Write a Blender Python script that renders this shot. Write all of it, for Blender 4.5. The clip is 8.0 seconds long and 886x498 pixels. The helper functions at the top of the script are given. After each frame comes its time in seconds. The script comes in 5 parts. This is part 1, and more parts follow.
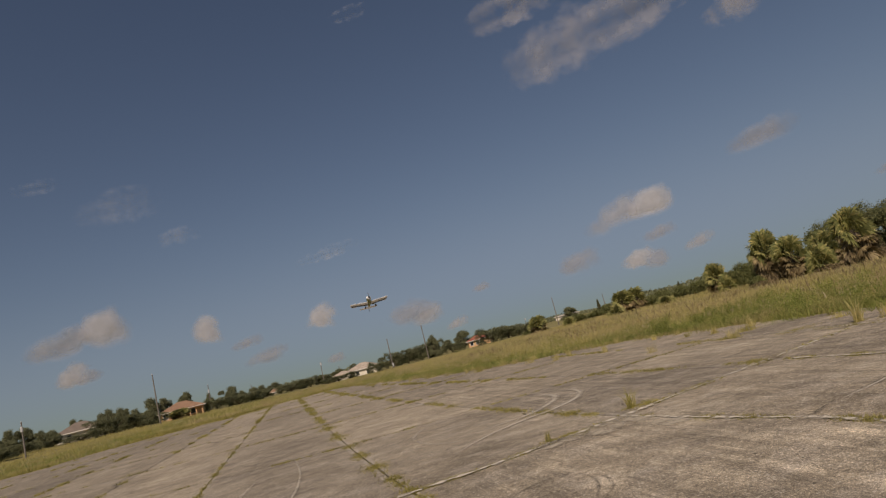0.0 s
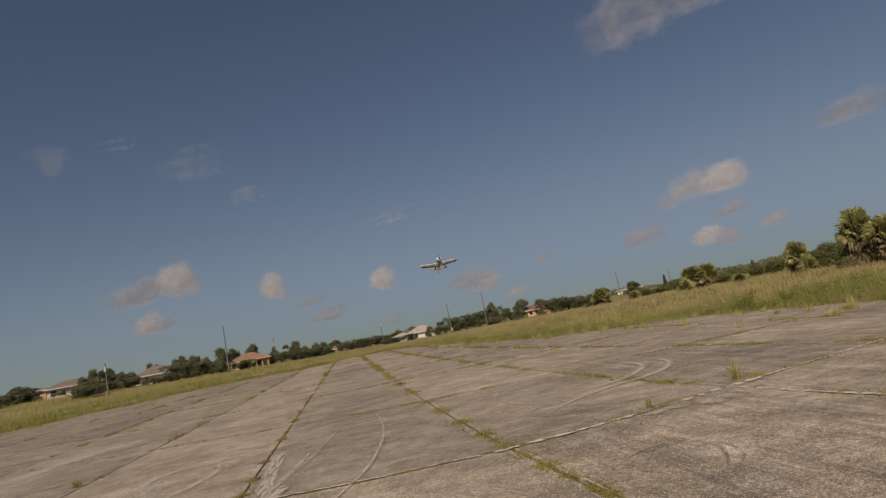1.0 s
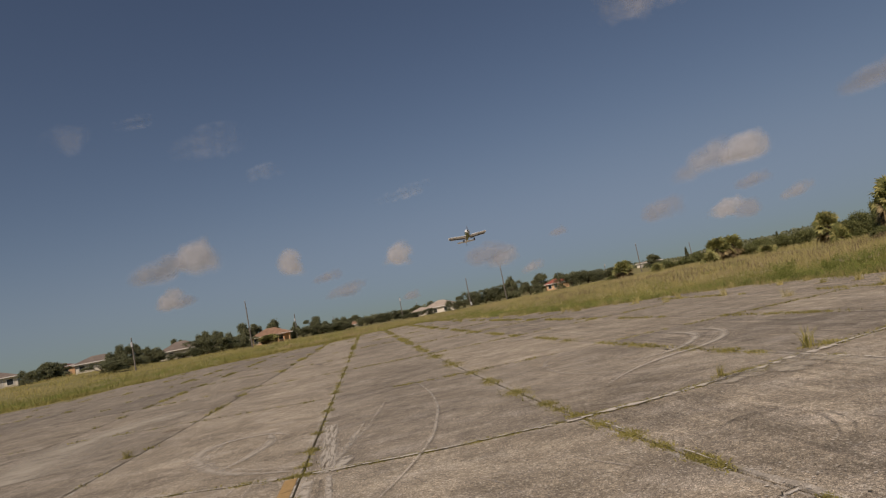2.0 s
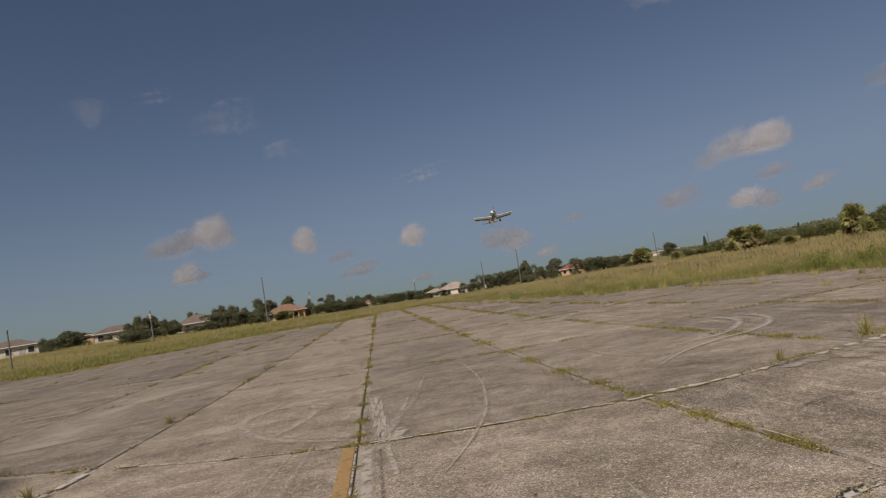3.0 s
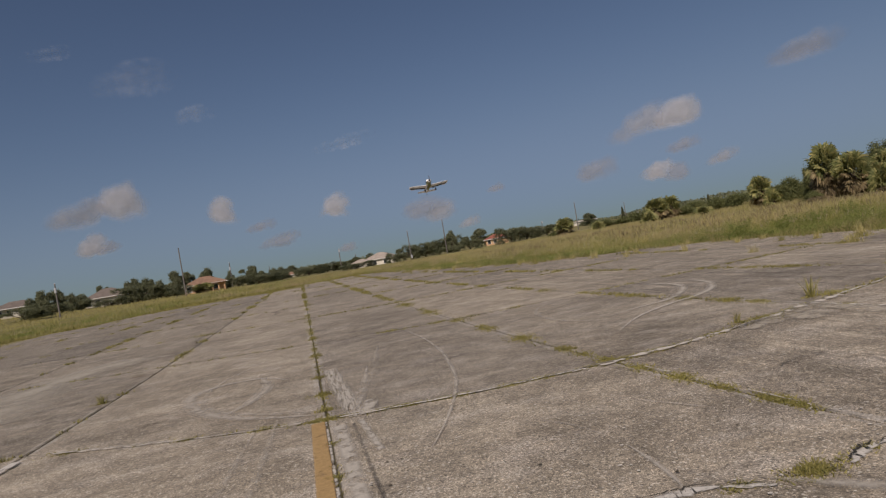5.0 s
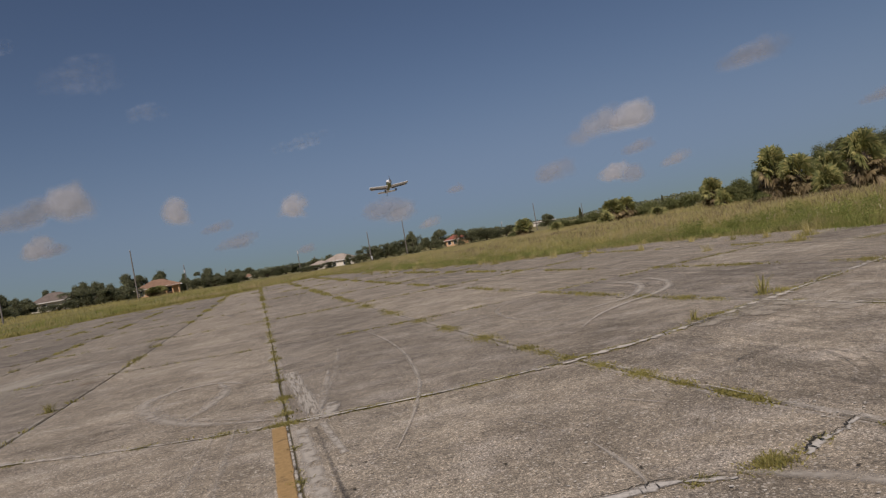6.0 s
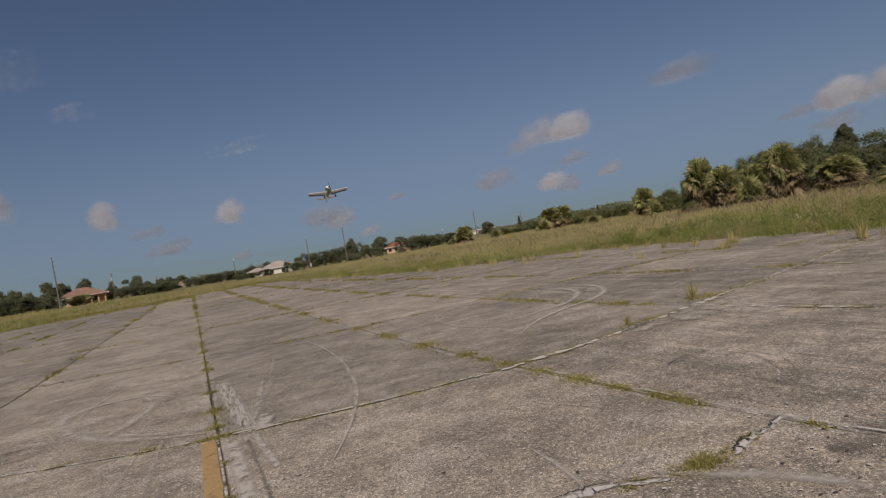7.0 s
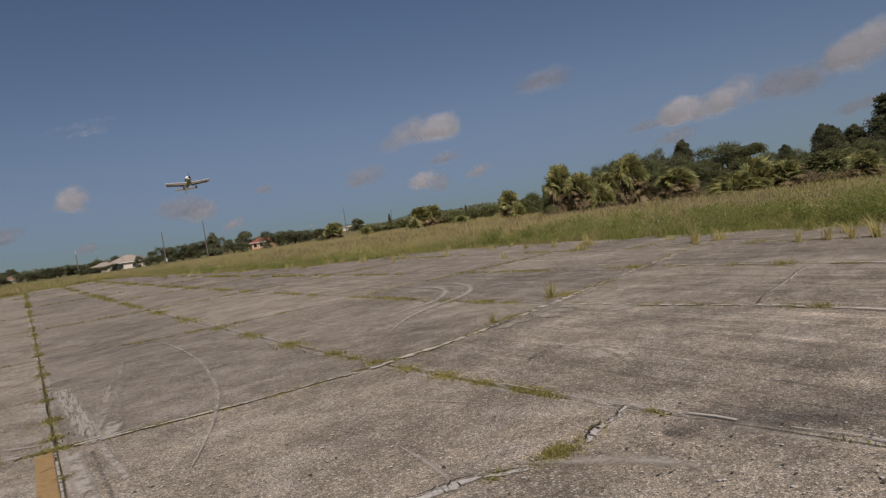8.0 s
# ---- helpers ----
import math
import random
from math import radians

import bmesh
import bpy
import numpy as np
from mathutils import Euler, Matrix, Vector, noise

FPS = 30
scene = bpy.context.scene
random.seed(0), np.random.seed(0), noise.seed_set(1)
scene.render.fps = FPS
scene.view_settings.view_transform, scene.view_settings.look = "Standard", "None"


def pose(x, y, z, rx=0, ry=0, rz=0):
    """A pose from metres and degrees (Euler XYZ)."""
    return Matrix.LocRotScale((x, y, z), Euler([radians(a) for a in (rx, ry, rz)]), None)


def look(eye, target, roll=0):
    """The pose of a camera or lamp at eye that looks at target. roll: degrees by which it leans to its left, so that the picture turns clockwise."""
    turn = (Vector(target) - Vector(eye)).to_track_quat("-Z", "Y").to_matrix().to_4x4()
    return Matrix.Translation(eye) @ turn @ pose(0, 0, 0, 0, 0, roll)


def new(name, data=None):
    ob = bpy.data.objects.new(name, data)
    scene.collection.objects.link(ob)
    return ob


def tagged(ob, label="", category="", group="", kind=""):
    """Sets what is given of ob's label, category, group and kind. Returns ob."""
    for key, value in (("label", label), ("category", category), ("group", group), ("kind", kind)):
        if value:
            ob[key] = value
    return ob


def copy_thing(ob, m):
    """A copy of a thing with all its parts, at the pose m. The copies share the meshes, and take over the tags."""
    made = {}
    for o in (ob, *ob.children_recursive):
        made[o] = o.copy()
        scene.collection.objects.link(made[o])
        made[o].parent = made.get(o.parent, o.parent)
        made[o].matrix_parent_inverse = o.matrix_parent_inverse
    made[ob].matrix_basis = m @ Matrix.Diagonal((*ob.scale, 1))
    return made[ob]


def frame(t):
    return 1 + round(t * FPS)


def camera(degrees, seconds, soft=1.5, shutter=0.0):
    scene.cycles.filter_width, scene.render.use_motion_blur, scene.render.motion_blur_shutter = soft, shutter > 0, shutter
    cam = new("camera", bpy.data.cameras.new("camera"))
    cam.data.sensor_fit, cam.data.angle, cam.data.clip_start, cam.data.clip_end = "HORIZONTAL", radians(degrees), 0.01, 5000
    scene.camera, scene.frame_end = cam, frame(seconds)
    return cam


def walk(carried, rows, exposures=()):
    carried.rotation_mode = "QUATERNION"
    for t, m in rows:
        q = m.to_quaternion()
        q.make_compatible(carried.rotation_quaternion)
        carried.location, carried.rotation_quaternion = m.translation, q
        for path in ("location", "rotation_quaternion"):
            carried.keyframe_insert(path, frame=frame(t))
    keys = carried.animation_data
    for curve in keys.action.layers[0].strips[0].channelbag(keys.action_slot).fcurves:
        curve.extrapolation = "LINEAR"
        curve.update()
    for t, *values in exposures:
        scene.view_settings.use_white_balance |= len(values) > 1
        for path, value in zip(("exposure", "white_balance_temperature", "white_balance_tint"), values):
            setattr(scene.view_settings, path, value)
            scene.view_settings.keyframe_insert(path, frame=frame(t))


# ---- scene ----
# The camera: carried at head height, panning slowly to the right.
cam = camera(70.95, 8.0, soft=1.25)
PATH = [
    (0, (4.908, 0.877, 1.809), (7.671, 10.368, 3.319), -14.15),
    (0.5, (4.600, 1.014, 1.778), (6.879, 10.647, 3.197), -11.84),
    (1, (4.351, 1.371, 1.757), (6.093, 11.144, 2.967), -10.92),
    (1.5, (4.081, 1.711, 1.800), (5.602, 11.556, 2.667), -11.63),
    (1.7, (3.941, 1.762, 1.784), (5.425, 11.614, 2.648), -11.53),
    (2.8, (3.262, 1.976, 1.768), (4.421, 11.881, 2.506), -10.07),
    (3, (3.128, 2.010, 1.773), (4.286, 11.922, 2.399), -9.47),
    (3.5, (2.886, 2.129, 1.809), (4.112, 12.049, 2.104), -9.50),
    (4, (2.797, 2.264, 1.826), (4.223, 12.160, 2.041), -10.54),
    (4.5, (2.622, 2.363, 1.830), (4.466, 12.192, 1.895), -10.38),
    (5.8, (2.568, 2.534, 1.803), (5.333, 12.143, 1.659), -9.79),
    (6, (2.563, 2.513, 1.813), (5.443, 12.088, 1.672), -10.02),
    (6.5, (2.560, 2.551, 1.805), (5.855, 11.991, 1.620), -9.52),
    (7, (2.604, 2.572, 1.797), (6.386, 11.827, 1.609), -9.81),
    (7.5, (2.609, 2.570, 1.806), (7.254, 11.423, 1.577), -9.08),
    (8, (2.586, 2.566, 1.814), (8.170, 10.843, 1.257), -8.34),
]
walk(cam, [(t, look(eye, target, roll)) for t, eye, target, roll in PATH], [(0, 0.03, 7580, 19), (3, 0.0, 6990, 19), (8, -0.07, 6530, 19)])

# ---- daylight: a high sun behind the camera, hazy blue sky ----
SUN_AZ, SUN_EL = radians(208), radians(42)
world = bpy.data.worlds.new("sky")
scene.world = world
world.use_nodes = True
wn, wl = world.node_tree.nodes, world.node_tree.links
sky = wn.new("ShaderNodeTexSky")
sky.sky_type = "NISHITA"
sky.sun_disc = False
sky.sun_elevation, sky.sun_rotation = SUN_EL, SUN_AZ
sky.air_density, sky.dust_density, sky.ozone_density = 1.0, 0.3, 3.0
# the haze levels the sky off softly towards the horizon: x / (1 + (x / top) ** 4) ** 0.25
split, join = wn.new("ShaderNodeSeparateColor"), wn.new("ShaderNodeCombineColor")
wl.new(sky.outputs["Color"], split.inputs[0])
for band, top in enumerate((3.75, 5.6, 8.9)):
    value = split.outputs[band]
    for operation, other in (("DIVIDE", top), ("POWER", 4.0), ("ADD", 1.0), ("POWER", -0.25)):
        step = wn.new("ShaderNodeMath")
        step.operation = operation
        step.inputs[1].default_value = other
        wl.new(value, step.inputs[0])
        value = step.outputs[0]
    step = wn.new("ShaderNodeMath")
    step.operation = "MULTIPLY"
    wl.new(value, step.inputs[0])
    wl.new(split.outputs[band], step.inputs[1])
    wl.new(step.outputs[0], join.inputs[band])
wl.new(join.outputs[0], wn["Background"].inputs["Color"])
wn["Background"].inputs["Strength"].default_value = 0.047

sun = new("sun", bpy.data.lights.new("sun", "SUN"))
sun.data.energy, sun.data.angle, sun.data.color = 3.5, radians(0.6), (1.0, 0.93, 0.82)
to_sun = Vector((math.sin(SUN_AZ) * math.cos(SUN_EL), math.cos(SUN_AZ) * math.cos(SUN_EL), math.sin(SUN_EL)))
sun.matrix_world = look(to_sun * 50, (0, 0, 0))

# ---- materials ----
def material(name, rough=0.85):
    m = bpy.data.materials.new(name)
    m.use_nodes = True
    bsdf = m.node_tree.nodes["Principled BSDF"]
    bsdf.inputs["Roughness"].default_value = rough
    bsdf.inputs["Specular IOR Level"].default_value = 0.3
    return m, m.node_tree.nodes, m.node_tree.links, bsdf


def node(nodes, links, kind, ins=None, data_type=None, blend_type=None, operation=None):
    n = nodes.new(kind)
    if data_type:
        n.data_type = data_type
    if blend_type:
        n.blend_type = blend_type
    if operation:
        n.operation = operation
    for key, value in (ins or {}).items():
        if isinstance(value, bpy.types.NodeSocket):
            links.new(value, n.inputs[key])
        else:
            n.inputs[key].default_value = value
    return n


def place(nodes, links, scale=(1, 1, 1), turn=0.0, local=False):
    """Coordinates in metres, in the world or in the thing's own frame."""
    if local:
        src = nodes.new("ShaderNodeTexCoord").outputs["Object"]
    else:
        src = nodes.new("ShaderNodeNewGeometry").outputs["Position"]
    return node(nodes, links, "ShaderNodeMapping", {"Vector": src, "Scale": scale, "Rotation": (0, 0, turn)}).outputs[0]


def noise_tex(nodes, links, vec, scale, detail=4.0, rough=0.6, bent=0.0):
    return node(nodes, links, "ShaderNodeTexNoise", {"Vector": vec, "Scale": scale, "Detail": detail, "Roughness": rough, "Distortion": bent}).outputs["Fac"]


def ramp(nodes, links, fac, stops):
    r = node(nodes, links, "ShaderNodeValToRGB", {"Fac": fac})
    e = r.color_ramp.elements
    while len(e) < len(stops):
        e.new(0.5)
    for el, (pos, col) in zip(e, stops):
        el.position = pos
        el.color = (*col, 1) if len(col) == 3 else col
    return r.outputs["Color"]


def grey(v):
    return (v, v, v)


def mix(nodes, links, a, b, fac, mode="MIX"):
    n = node(nodes, links, "ShaderNodeMix", data_type="RGBA", blend_type=mode)
    for sock, value in ((n.inputs[0], fac), (n.inputs[6], a), (n.inputs[7], b)):
        if isinstance(value, bpy.types.NodeSocket):
            links.new(value, sock)
        else:
            sock.default_value = value if isinstance(value, float) else (*value, 1)
    return n.outputs[2]


def math_node(nodes, links, op, a, b=0.0, c=0.0):
    return node(nodes, links, "ShaderNodeMath", {0: a, 1: b, 2: c}, operation=op).outputs[0]


def bump(nodes, links, bsdf, height, strength=0.3, distance=0.01):
    n = node(nodes, links, "ShaderNodeBump", {"Height": height, "Strength": strength, "Distance": distance})
    links.new(n.outputs[0], bsdf.inputs["Normal"])


def concrete(name, light=0.0, rough=0.0, along=False, tone=1.0):
    """Weathered cement; rough: how far the gravel has been laid bare."""
    m, n, l, b = material(name, 0.9)
    p = place(n, l)
    streaks = noise_tex(n, l, place(n, l, (3.0, 0.4, 1) if along else (0.35, 3.2, 1), 0.0 if along else 0.05), 1.3, 6, 0.65, 0.3)
    blotch = noise_tex(n, l, p, 0.35, 5, 0.6)
    mid = noise_tex(n, l, p, 2.6, 6, 0.7)
    wide = noise_tex(n, l, place(n, l, (0.8, 1.3, 1), 0.3), 0.95, 7, 0.68, 0.6)
    grain = noise_tex(n, l, p, 70, 3, 0.7)
    specks = node(n, l, "ShaderNodeTexVoronoi", {"Vector": p, "Scale": 135.0, "Randomness": 1.0}).outputs["Color"]
    base = ramp(n, l, blotch, [(p, tuple(v * tone for v in c)) for p, c in ((0.32, (0.225, 0.19, 0.142)), (0.5, (0.297, 0.254, 0.194)), (0.68, (0.372, 0.322, 0.248)))])
    base = mix(n, l, base, ramp(n, l, streaks, [(0.34, grey(0.62)), (0.5, grey(1.0)), (0.7, grey(1.22))]), 0.5 if along else 0.25, "MULTIPLY")
    base = mix(n, l, base, ramp(n, l, mid, [(0.3, grey(0.58)), (0.52, grey(1.0)), (0.72, grey(1.36))]), 0.7, "MULTIPLY")
    base = mix(n, l, base, ramp(n, l, wide, [(0.34, grey(0.66)), (0.5, grey(1.0)), (0.66, grey(1.22))]), 0.6, "MULTIPLY")
    scuff = noise_tex(n, l, place(n, l, (1.0, 0.6, 1) if along else (0.8, 1.0, 1), 0.1), 20, 6, 0.8)
    base = mix(n, l, base, ramp(n, l, scuff, [(0.34, grey(0.6)), (0.5, grey(1.0)), (0.66, grey(1.36))]), 0.9, "MULTIPLY")
    pale = ramp(n, l, noise_tex(n, l, place(n, l, (1, 1.6, 1), 0.6), 1.1, 9, 0.72), [(0.5, grey(0.0)), (0.66, grey(0.75))])
    base = mix(n, l, base, (0.48, 0.43, 0.365), math_node(n, l, "MULTIPLY", pale, ramp(n, l, grain, [(0.35, grey(0.2)), (0.6, grey(1.0))])))
    dark = ramp(n, l, noise_tex(n, l, place(n, l, (1.3, 1, 1), -0.4), 0.7, 8, 0.7), [(0.53, grey(0.0)), (0.72, grey(0.45))])
    base = mix(n, l, base, (0.12, 0.108, 0.095), dark)
    thin = noise_tex(n, l, place(n, l, (2.8, 0.13, 1) if along else (0.22, 7.0, 1), 0.0 if along else 0.06), 1.6, 5, 0.7, 0.25)
    base = mix(n, l, base, ramp(n, l, thin, [(0.36, grey(0.57 if along else 0.62)), (0.46, grey(1.0)), (0.54, grey(1.0)), (0.63, grey(1.45 if along else 1.35))]), (0.85 if along else 0.2) - 0.15 * rough, "MULTIPLY")
    sp = node(n, l, "ShaderNodeSeparateColor", {0: specks}).outputs[0]
    base = mix(n, l, base, ramp(n, l, sp, [(0.0, grey(0.35)), (0.25, grey(0.8)), (0.75, grey(1.05)), (0.97, grey(2.3))]), 0.72 + 0.2 * rough, "MULTIPLY")
    base = mix(n, l, base, ramp(n, l, grain, [(0.3, grey(0.6)), (0.7, grey(1.4))]), 0.75, "MULTIPLY")
    fleck = node(n, l, "ShaderNodeTexVoronoi", {"Vector": p, "Scale": 38.0, "Randomness": 1.0})
    pick = node(n, l, "ShaderNodeSeparateColor", {0: fleck.outputs["Color"]})
    spot = ramp(n, l, math_node(n, l, "MULTIPLY_ADD", pick.outputs[2], 0.3, math_node(n, l, "SUBTRACT", fleck.outputs["Distance"], 0.15)), [(0.24, grey(1.0)), (0.36, grey(0.0))])
    white = math_node(n, l, "MULTIPLY", spot, ramp(n, l, pick.outputs[0], [(0.7 - 0.16 * rough, grey(0.0)), (0.8, grey(0.9))]))
    pit = math_node(n, l, "MULTIPLY", spot, ramp(n, l, pick.outputs[1], [(0.64 - 0.12 * rough, grey(0.0)), (0.8, grey(0.8))]))
    base = mix(n, l, base, (0.58, 0.535, 0.455), white)
    base = mix(n, l, base, (0.09, 0.08, 0.07), pit)
    if rough:
        bare = ramp(n, l, noise_tex(n, l, p, 0.9, 7, 0.7), [(0.36, grey(0.64)), (0.6, grey(1.15))])
        base = mix(n, l, base, bare, rough, "MULTIPLY")
    each = node(n, l, "ShaderNodeObjectInfo").outputs["Random"]
    base = mix(n, l, base, ramp(n, l, each, [(0.0, (0.86, 0.86, 0.87)), (1.0, (1.12, 1.11, 1.09))]), 1.0, "MULTIPLY")
    if light:
        worn = ramp(n, l, noise_tex(n, l, p, 3.4, 6, 0.7), [(0.4, grey(0.0)), (0.56, grey(1.0))])
        base = mix(n, l, base, (0.5, 0.47, 0.42), math_node(n, l, "MULTIPLY", worn, light))
    l.new(base, b.inputs["Base Color"])
    h = math_node(n, l, "ADD", grain, math_node(n, l, "MULTIPLY", mid, 2.0))
    bump(n, l, b, h, 0.6 + 0.3 * rough, 0.006 + 0.004 * rough)
    return m


CONCRETE = concrete("concrete")
CONCRETE_ROUGH = concrete("gravelly_concrete", 0.0, 0.5)
CONCRETE_GRAVEL = concrete("gravelly_broomed_concrete", 0.0, 0.7, True, 1.12)
CONCRETE_EAST = concrete("lengthwise_broomed_concrete", 0.0, 0.15, True, 0.93)
# the same concrete with its base colour scaled down, for the western lanes
CONCRETE_WEST = concrete("darker_toned_concrete", tone=0.74)
CONCRETE_DULL = concrete("slightly_darker_concrete", tone=0.87)
CONCRETE_EDGE = concrete("worn_concrete_edge", 0.4)


def patchy(name, colour, low, high, scale=5.0, strength=1.0, rough=0.85, stretch=(1, 1, 1), soft=0.9):
    """A thin worn layer through which the concrete shows."""
    m, n, l, b = material(name, rough)
    p = place(n, l, stretch)
    f = noise_tex(n, l, p, scale, 7, 0.7)
    tint = noise_tex(n, l, p, 30, 4, 0.7)
    col = mix(n, l, colour, ramp(n, l, tint, [(0.3, grey(0.7)), (0.7, grey(1.2))]), 0.8, "MULTIPLY")
    l.new(col, b.inputs["Base Color"])
    a = ramp(n, l, f, [(low, grey(0.0)), (high, grey(strength))])
    u = node(n, l, "ShaderNodeSeparateXYZ", {0: n.new("ShaderNodeTexCoord").outputs["UV"]}).outputs[0]
    off = math_node(n, l, "MULTIPLY_ADD", math_node(n, l, "SUBTRACT", tint, 0.5), 0.5, math_node(n, l, "ABSOLUTE", math_node(n, l, "MULTIPLY_ADD", u, 2.0, -1.0)))
    a = math_node(n, l, "MULTIPLY", a, ramp(n, l, off, [(1.0 - soft, grey(1.0)), (1.0, grey(0.0))]))
    l.new(a, b.inputs["Alpha"])
    return m


ORANGE = patchy("worn_orange_paint", (0.46, 0.3, 0.13), 0.2, 0.42, 4.0, 0.9, soft=0.12)
PALE = patchy("pale_cement_wash", (0.53, 0.48, 0.39), 0.2, 0.55, 0.9, 0.7)
LIP = patchy("pale_worn_lip", (0.64, 0.59, 0.5), 0.42, 0.53, 5.0, 0.85, soft=0.6)
DARK_MARK = patchy("dark_mark", (0.1, 0.088, 0.075), 0.3, 0.6, 1.9, 0.55)
LIP_WIDE = patchy("wide_pale_lip", (0.68, 0.62, 0.53), 0.41, 0.51, 3.2, 0.88, soft=0.5)
PATCH = patchy("pale_cement_patch", (0.52, 0.465, 0.37), 0.34, 0.56, 4.0, 0.65, soft=0.4)
CHIP = patchy("fresh_chipped_cement", (0.6, 0.56, 0.49), 0.34, 0.46, 8.0, 0.95, soft=0.5)
PALE_STRIP = patchy("pale_paint_remains", (0.56, 0.51, 0.43), 0.36, 0.54, 5.0, 0.85, soft=0.6)
PAINT_STREAK = patchy("streaky_paint_remains", (0.6, 0.55, 0.465), 0.4, 0.54, 3.2, 0.75, stretch=(7, 0.6, 1), soft=0.5)
RUST = patchy("faint_rust_stain", (0.42, 0.27, 0.12), 0.42, 0.66, 3.0, 0.4)
TYRE_LIGHT = patchy("pale_tyre_scuff", (0.55, 0.5, 0.42), 0.3, 0.56, 3.0, 0.66)
TYRE_WHITE = patchy("white_tyre_scuff", (0.57, 0.52, 0.435), 0.22, 0.52, 2.2, 0.78)
TYRE_FAINT = patchy("faint_tyre_scuff", (0.52, 0.47, 0.39), 0.34, 0.64, 2.6, 0.5)
TYRE_DARK = patchy("dark_tyre_scuff", (0.095, 0.086, 0.076), 0.36, 0.64, 2.4, 0.55)
FILLER = patchy("joint_soil", (0.12, 0.1, 0.06), 0.36, 0.54, 3.0, 0.75)
GROOVE_SHADE = patchy("groove_shade_paint", (0.06, 0.05, 0.035), 0.3, 0.42, 3.0, 0.95, soft=0.4)
CRACK = patchy("crack_soil", (0.05, 0.045, 0.035), 0.25, 0.4, 6.0, 1.0, soft=0.3)


def soil():
    m, n, l, b = material("dry_soil", 0.95)
    p = place(n, l)
    big, fine = noise_tex(n, l, p, 0.12, 5, 0.6), noise_tex(n, l, p, 9, 6, 0.7)
    c = ramp(n, l, big, [(0.3, (0.16, 0.16, 0.055)), (0.5, (0.24, 0.21, 0.085)), (0.7, (0.3, 0.25, 0.115))])
    c = mix(n, l, c, ramp(n, l, fine, [(0.3, grey(0.55)), (0.7, grey(1.25))]), 0.9, "MULTIPLY")
    l.new(c, b.inputs["Base Color"])
    bump(n, l, b, fine, 0.6, 0.05)
    return m


SOIL = soil()


def leafy(name, stops, low=0.5, tip=None, translucent=0.45, patch=None, dry=None):
    """Leaves and blades: the tone differs from leaf to leaf, and over metres."""
    m, n, l, b = material(name, 0.6)
    r = node(n, l, "ShaderNodeNewGeometry").outputs["Random Per Island"]
    c = ramp(n, l, r, stops)
    p = place(n, l)
    c = mix(n, l, c, ramp(n, l, noise_tex(n, l, p, 0.5, 4), [(0.3, grey(0.72)), (0.7, grey(1.2))]), 0.8, "MULTIPLY")
    if patch:
        f = ramp(n, l, noise_tex(n, l, p, 0.3, 5, 0.65), [(0.44, grey(0.0)), (0.6, grey(0.85))])
        c = mix(n, l, c, patch, f)
    if dry:
        f = ramp(n, l, noise_tex(n, l, place(n, l, (1, 0.6, 1), 0.5), 0.22, 5, 0.6), [(0.47, grey(0.0)), (0.6, grey(0.8))])
        c = mix(n, l, c, dry, f)
    if tip:
        z = node(n, l, "ShaderNodeSeparateXYZ", {0: p}).outputs[2]
        f = ramp(n, l, math_node(n, l, "MULTIPLY_ADD", noise_tex(n, l, p, 0.3), 0.5, math_node(n, l, "SUBTRACT", z, 0.2)), [(low, grey(0.0)), (low + 0.35, grey(0.8))])
        c = mix(n, l, c, tip, f)
    l.new(c, b.inputs["Base Color"])
    b.inputs["Subsurface Weight"].default_value = 0.0
    t = node(n, l, "ShaderNodeBsdfTranslucent", {"Color": c})
    s = node(n, l, "ShaderNodeMixShader", {0: translucent, 1: b.outputs[0], 2: t.outputs[0]})
    l.new(s.outputs[0], n["Material Output"].inputs["Surface"])
    return m


GRASS = leafy("tall_grass", [(0.0, (0.23, 0.25, 0.07)), (0.5, (0.34, 0.33, 0.095)), (1.0, (0.46, 0.4, 0.15))], 0.34, (0.54, 0.46, 0.18), 0.5, (0.22, 0.29, 0.065), (0.46, 0.38, 0.18))
GRASS_FIELD = leafy("straw_field_grass", [(0.0, (0.4, 0.365, 0.13)), (0.5, (0.5, 0.435, 0.17)), (1.0, (0.6, 0.51, 0.23))], 0.3, (0.62, 0.52, 0.24), 0.5, (0.29, 0.31, 0.09), (0.5, 0.38, 0.23))
SEED_HEAD = leafy("seed_heads", [(0.0, (0.4, 0.34, 0.17)), (0.6, (0.5, 0.42, 0.24)), (1.0, (0.6, 0.52, 0.34))], 0.5, None, 0.45)
GRASS_GREEN = leafy("green_weeds", [(0.0, (0.18, 0.22, 0.055)), (0.6, (0.28, 0.325, 0.08)), (1.0, (0.38, 0.39, 0.12))], 0.5, None, 0.5)
STRAW = leafy("straw_tufts", [(0.0, (0.4, 0.36, 0.12)), (0.5, (0.58, 0.5, 0.2)), (1.0, (0.72, 0.61, 0.31))], 0.5, None, 0.45)
JOINT_GRASS = leafy("joint_grass", [(0.0, (0.22, 0.205, 0.062)), (0.6, (0.34, 0.305, 0.09)), (1.0, (0.47, 0.405, 0.155))], 0.5, None, 0.4)
LEAF_OAK = leafy("oak_leaves", [(0.0, (0.1, 0.12, 0.055)), (0.6, (0.19, 0.205, 0.095)), (1.0, (0.32, 0.31, 0.15))])
LEAF_PINE = leafy("pine_needles", [(0.0, (0.085, 0.095, 0.05)), (0.6, (0.14, 0.15, 0.078)), (1.0, (0.23, 0.22, 0.12))])
LEAF_DRY = leafy("dry_brush", [(0.0, (0.2, 0.15, 0.09)), (0.6, (0.32, 0.25, 0.145)), (1.0, (0.44, 0.37, 0.22))])
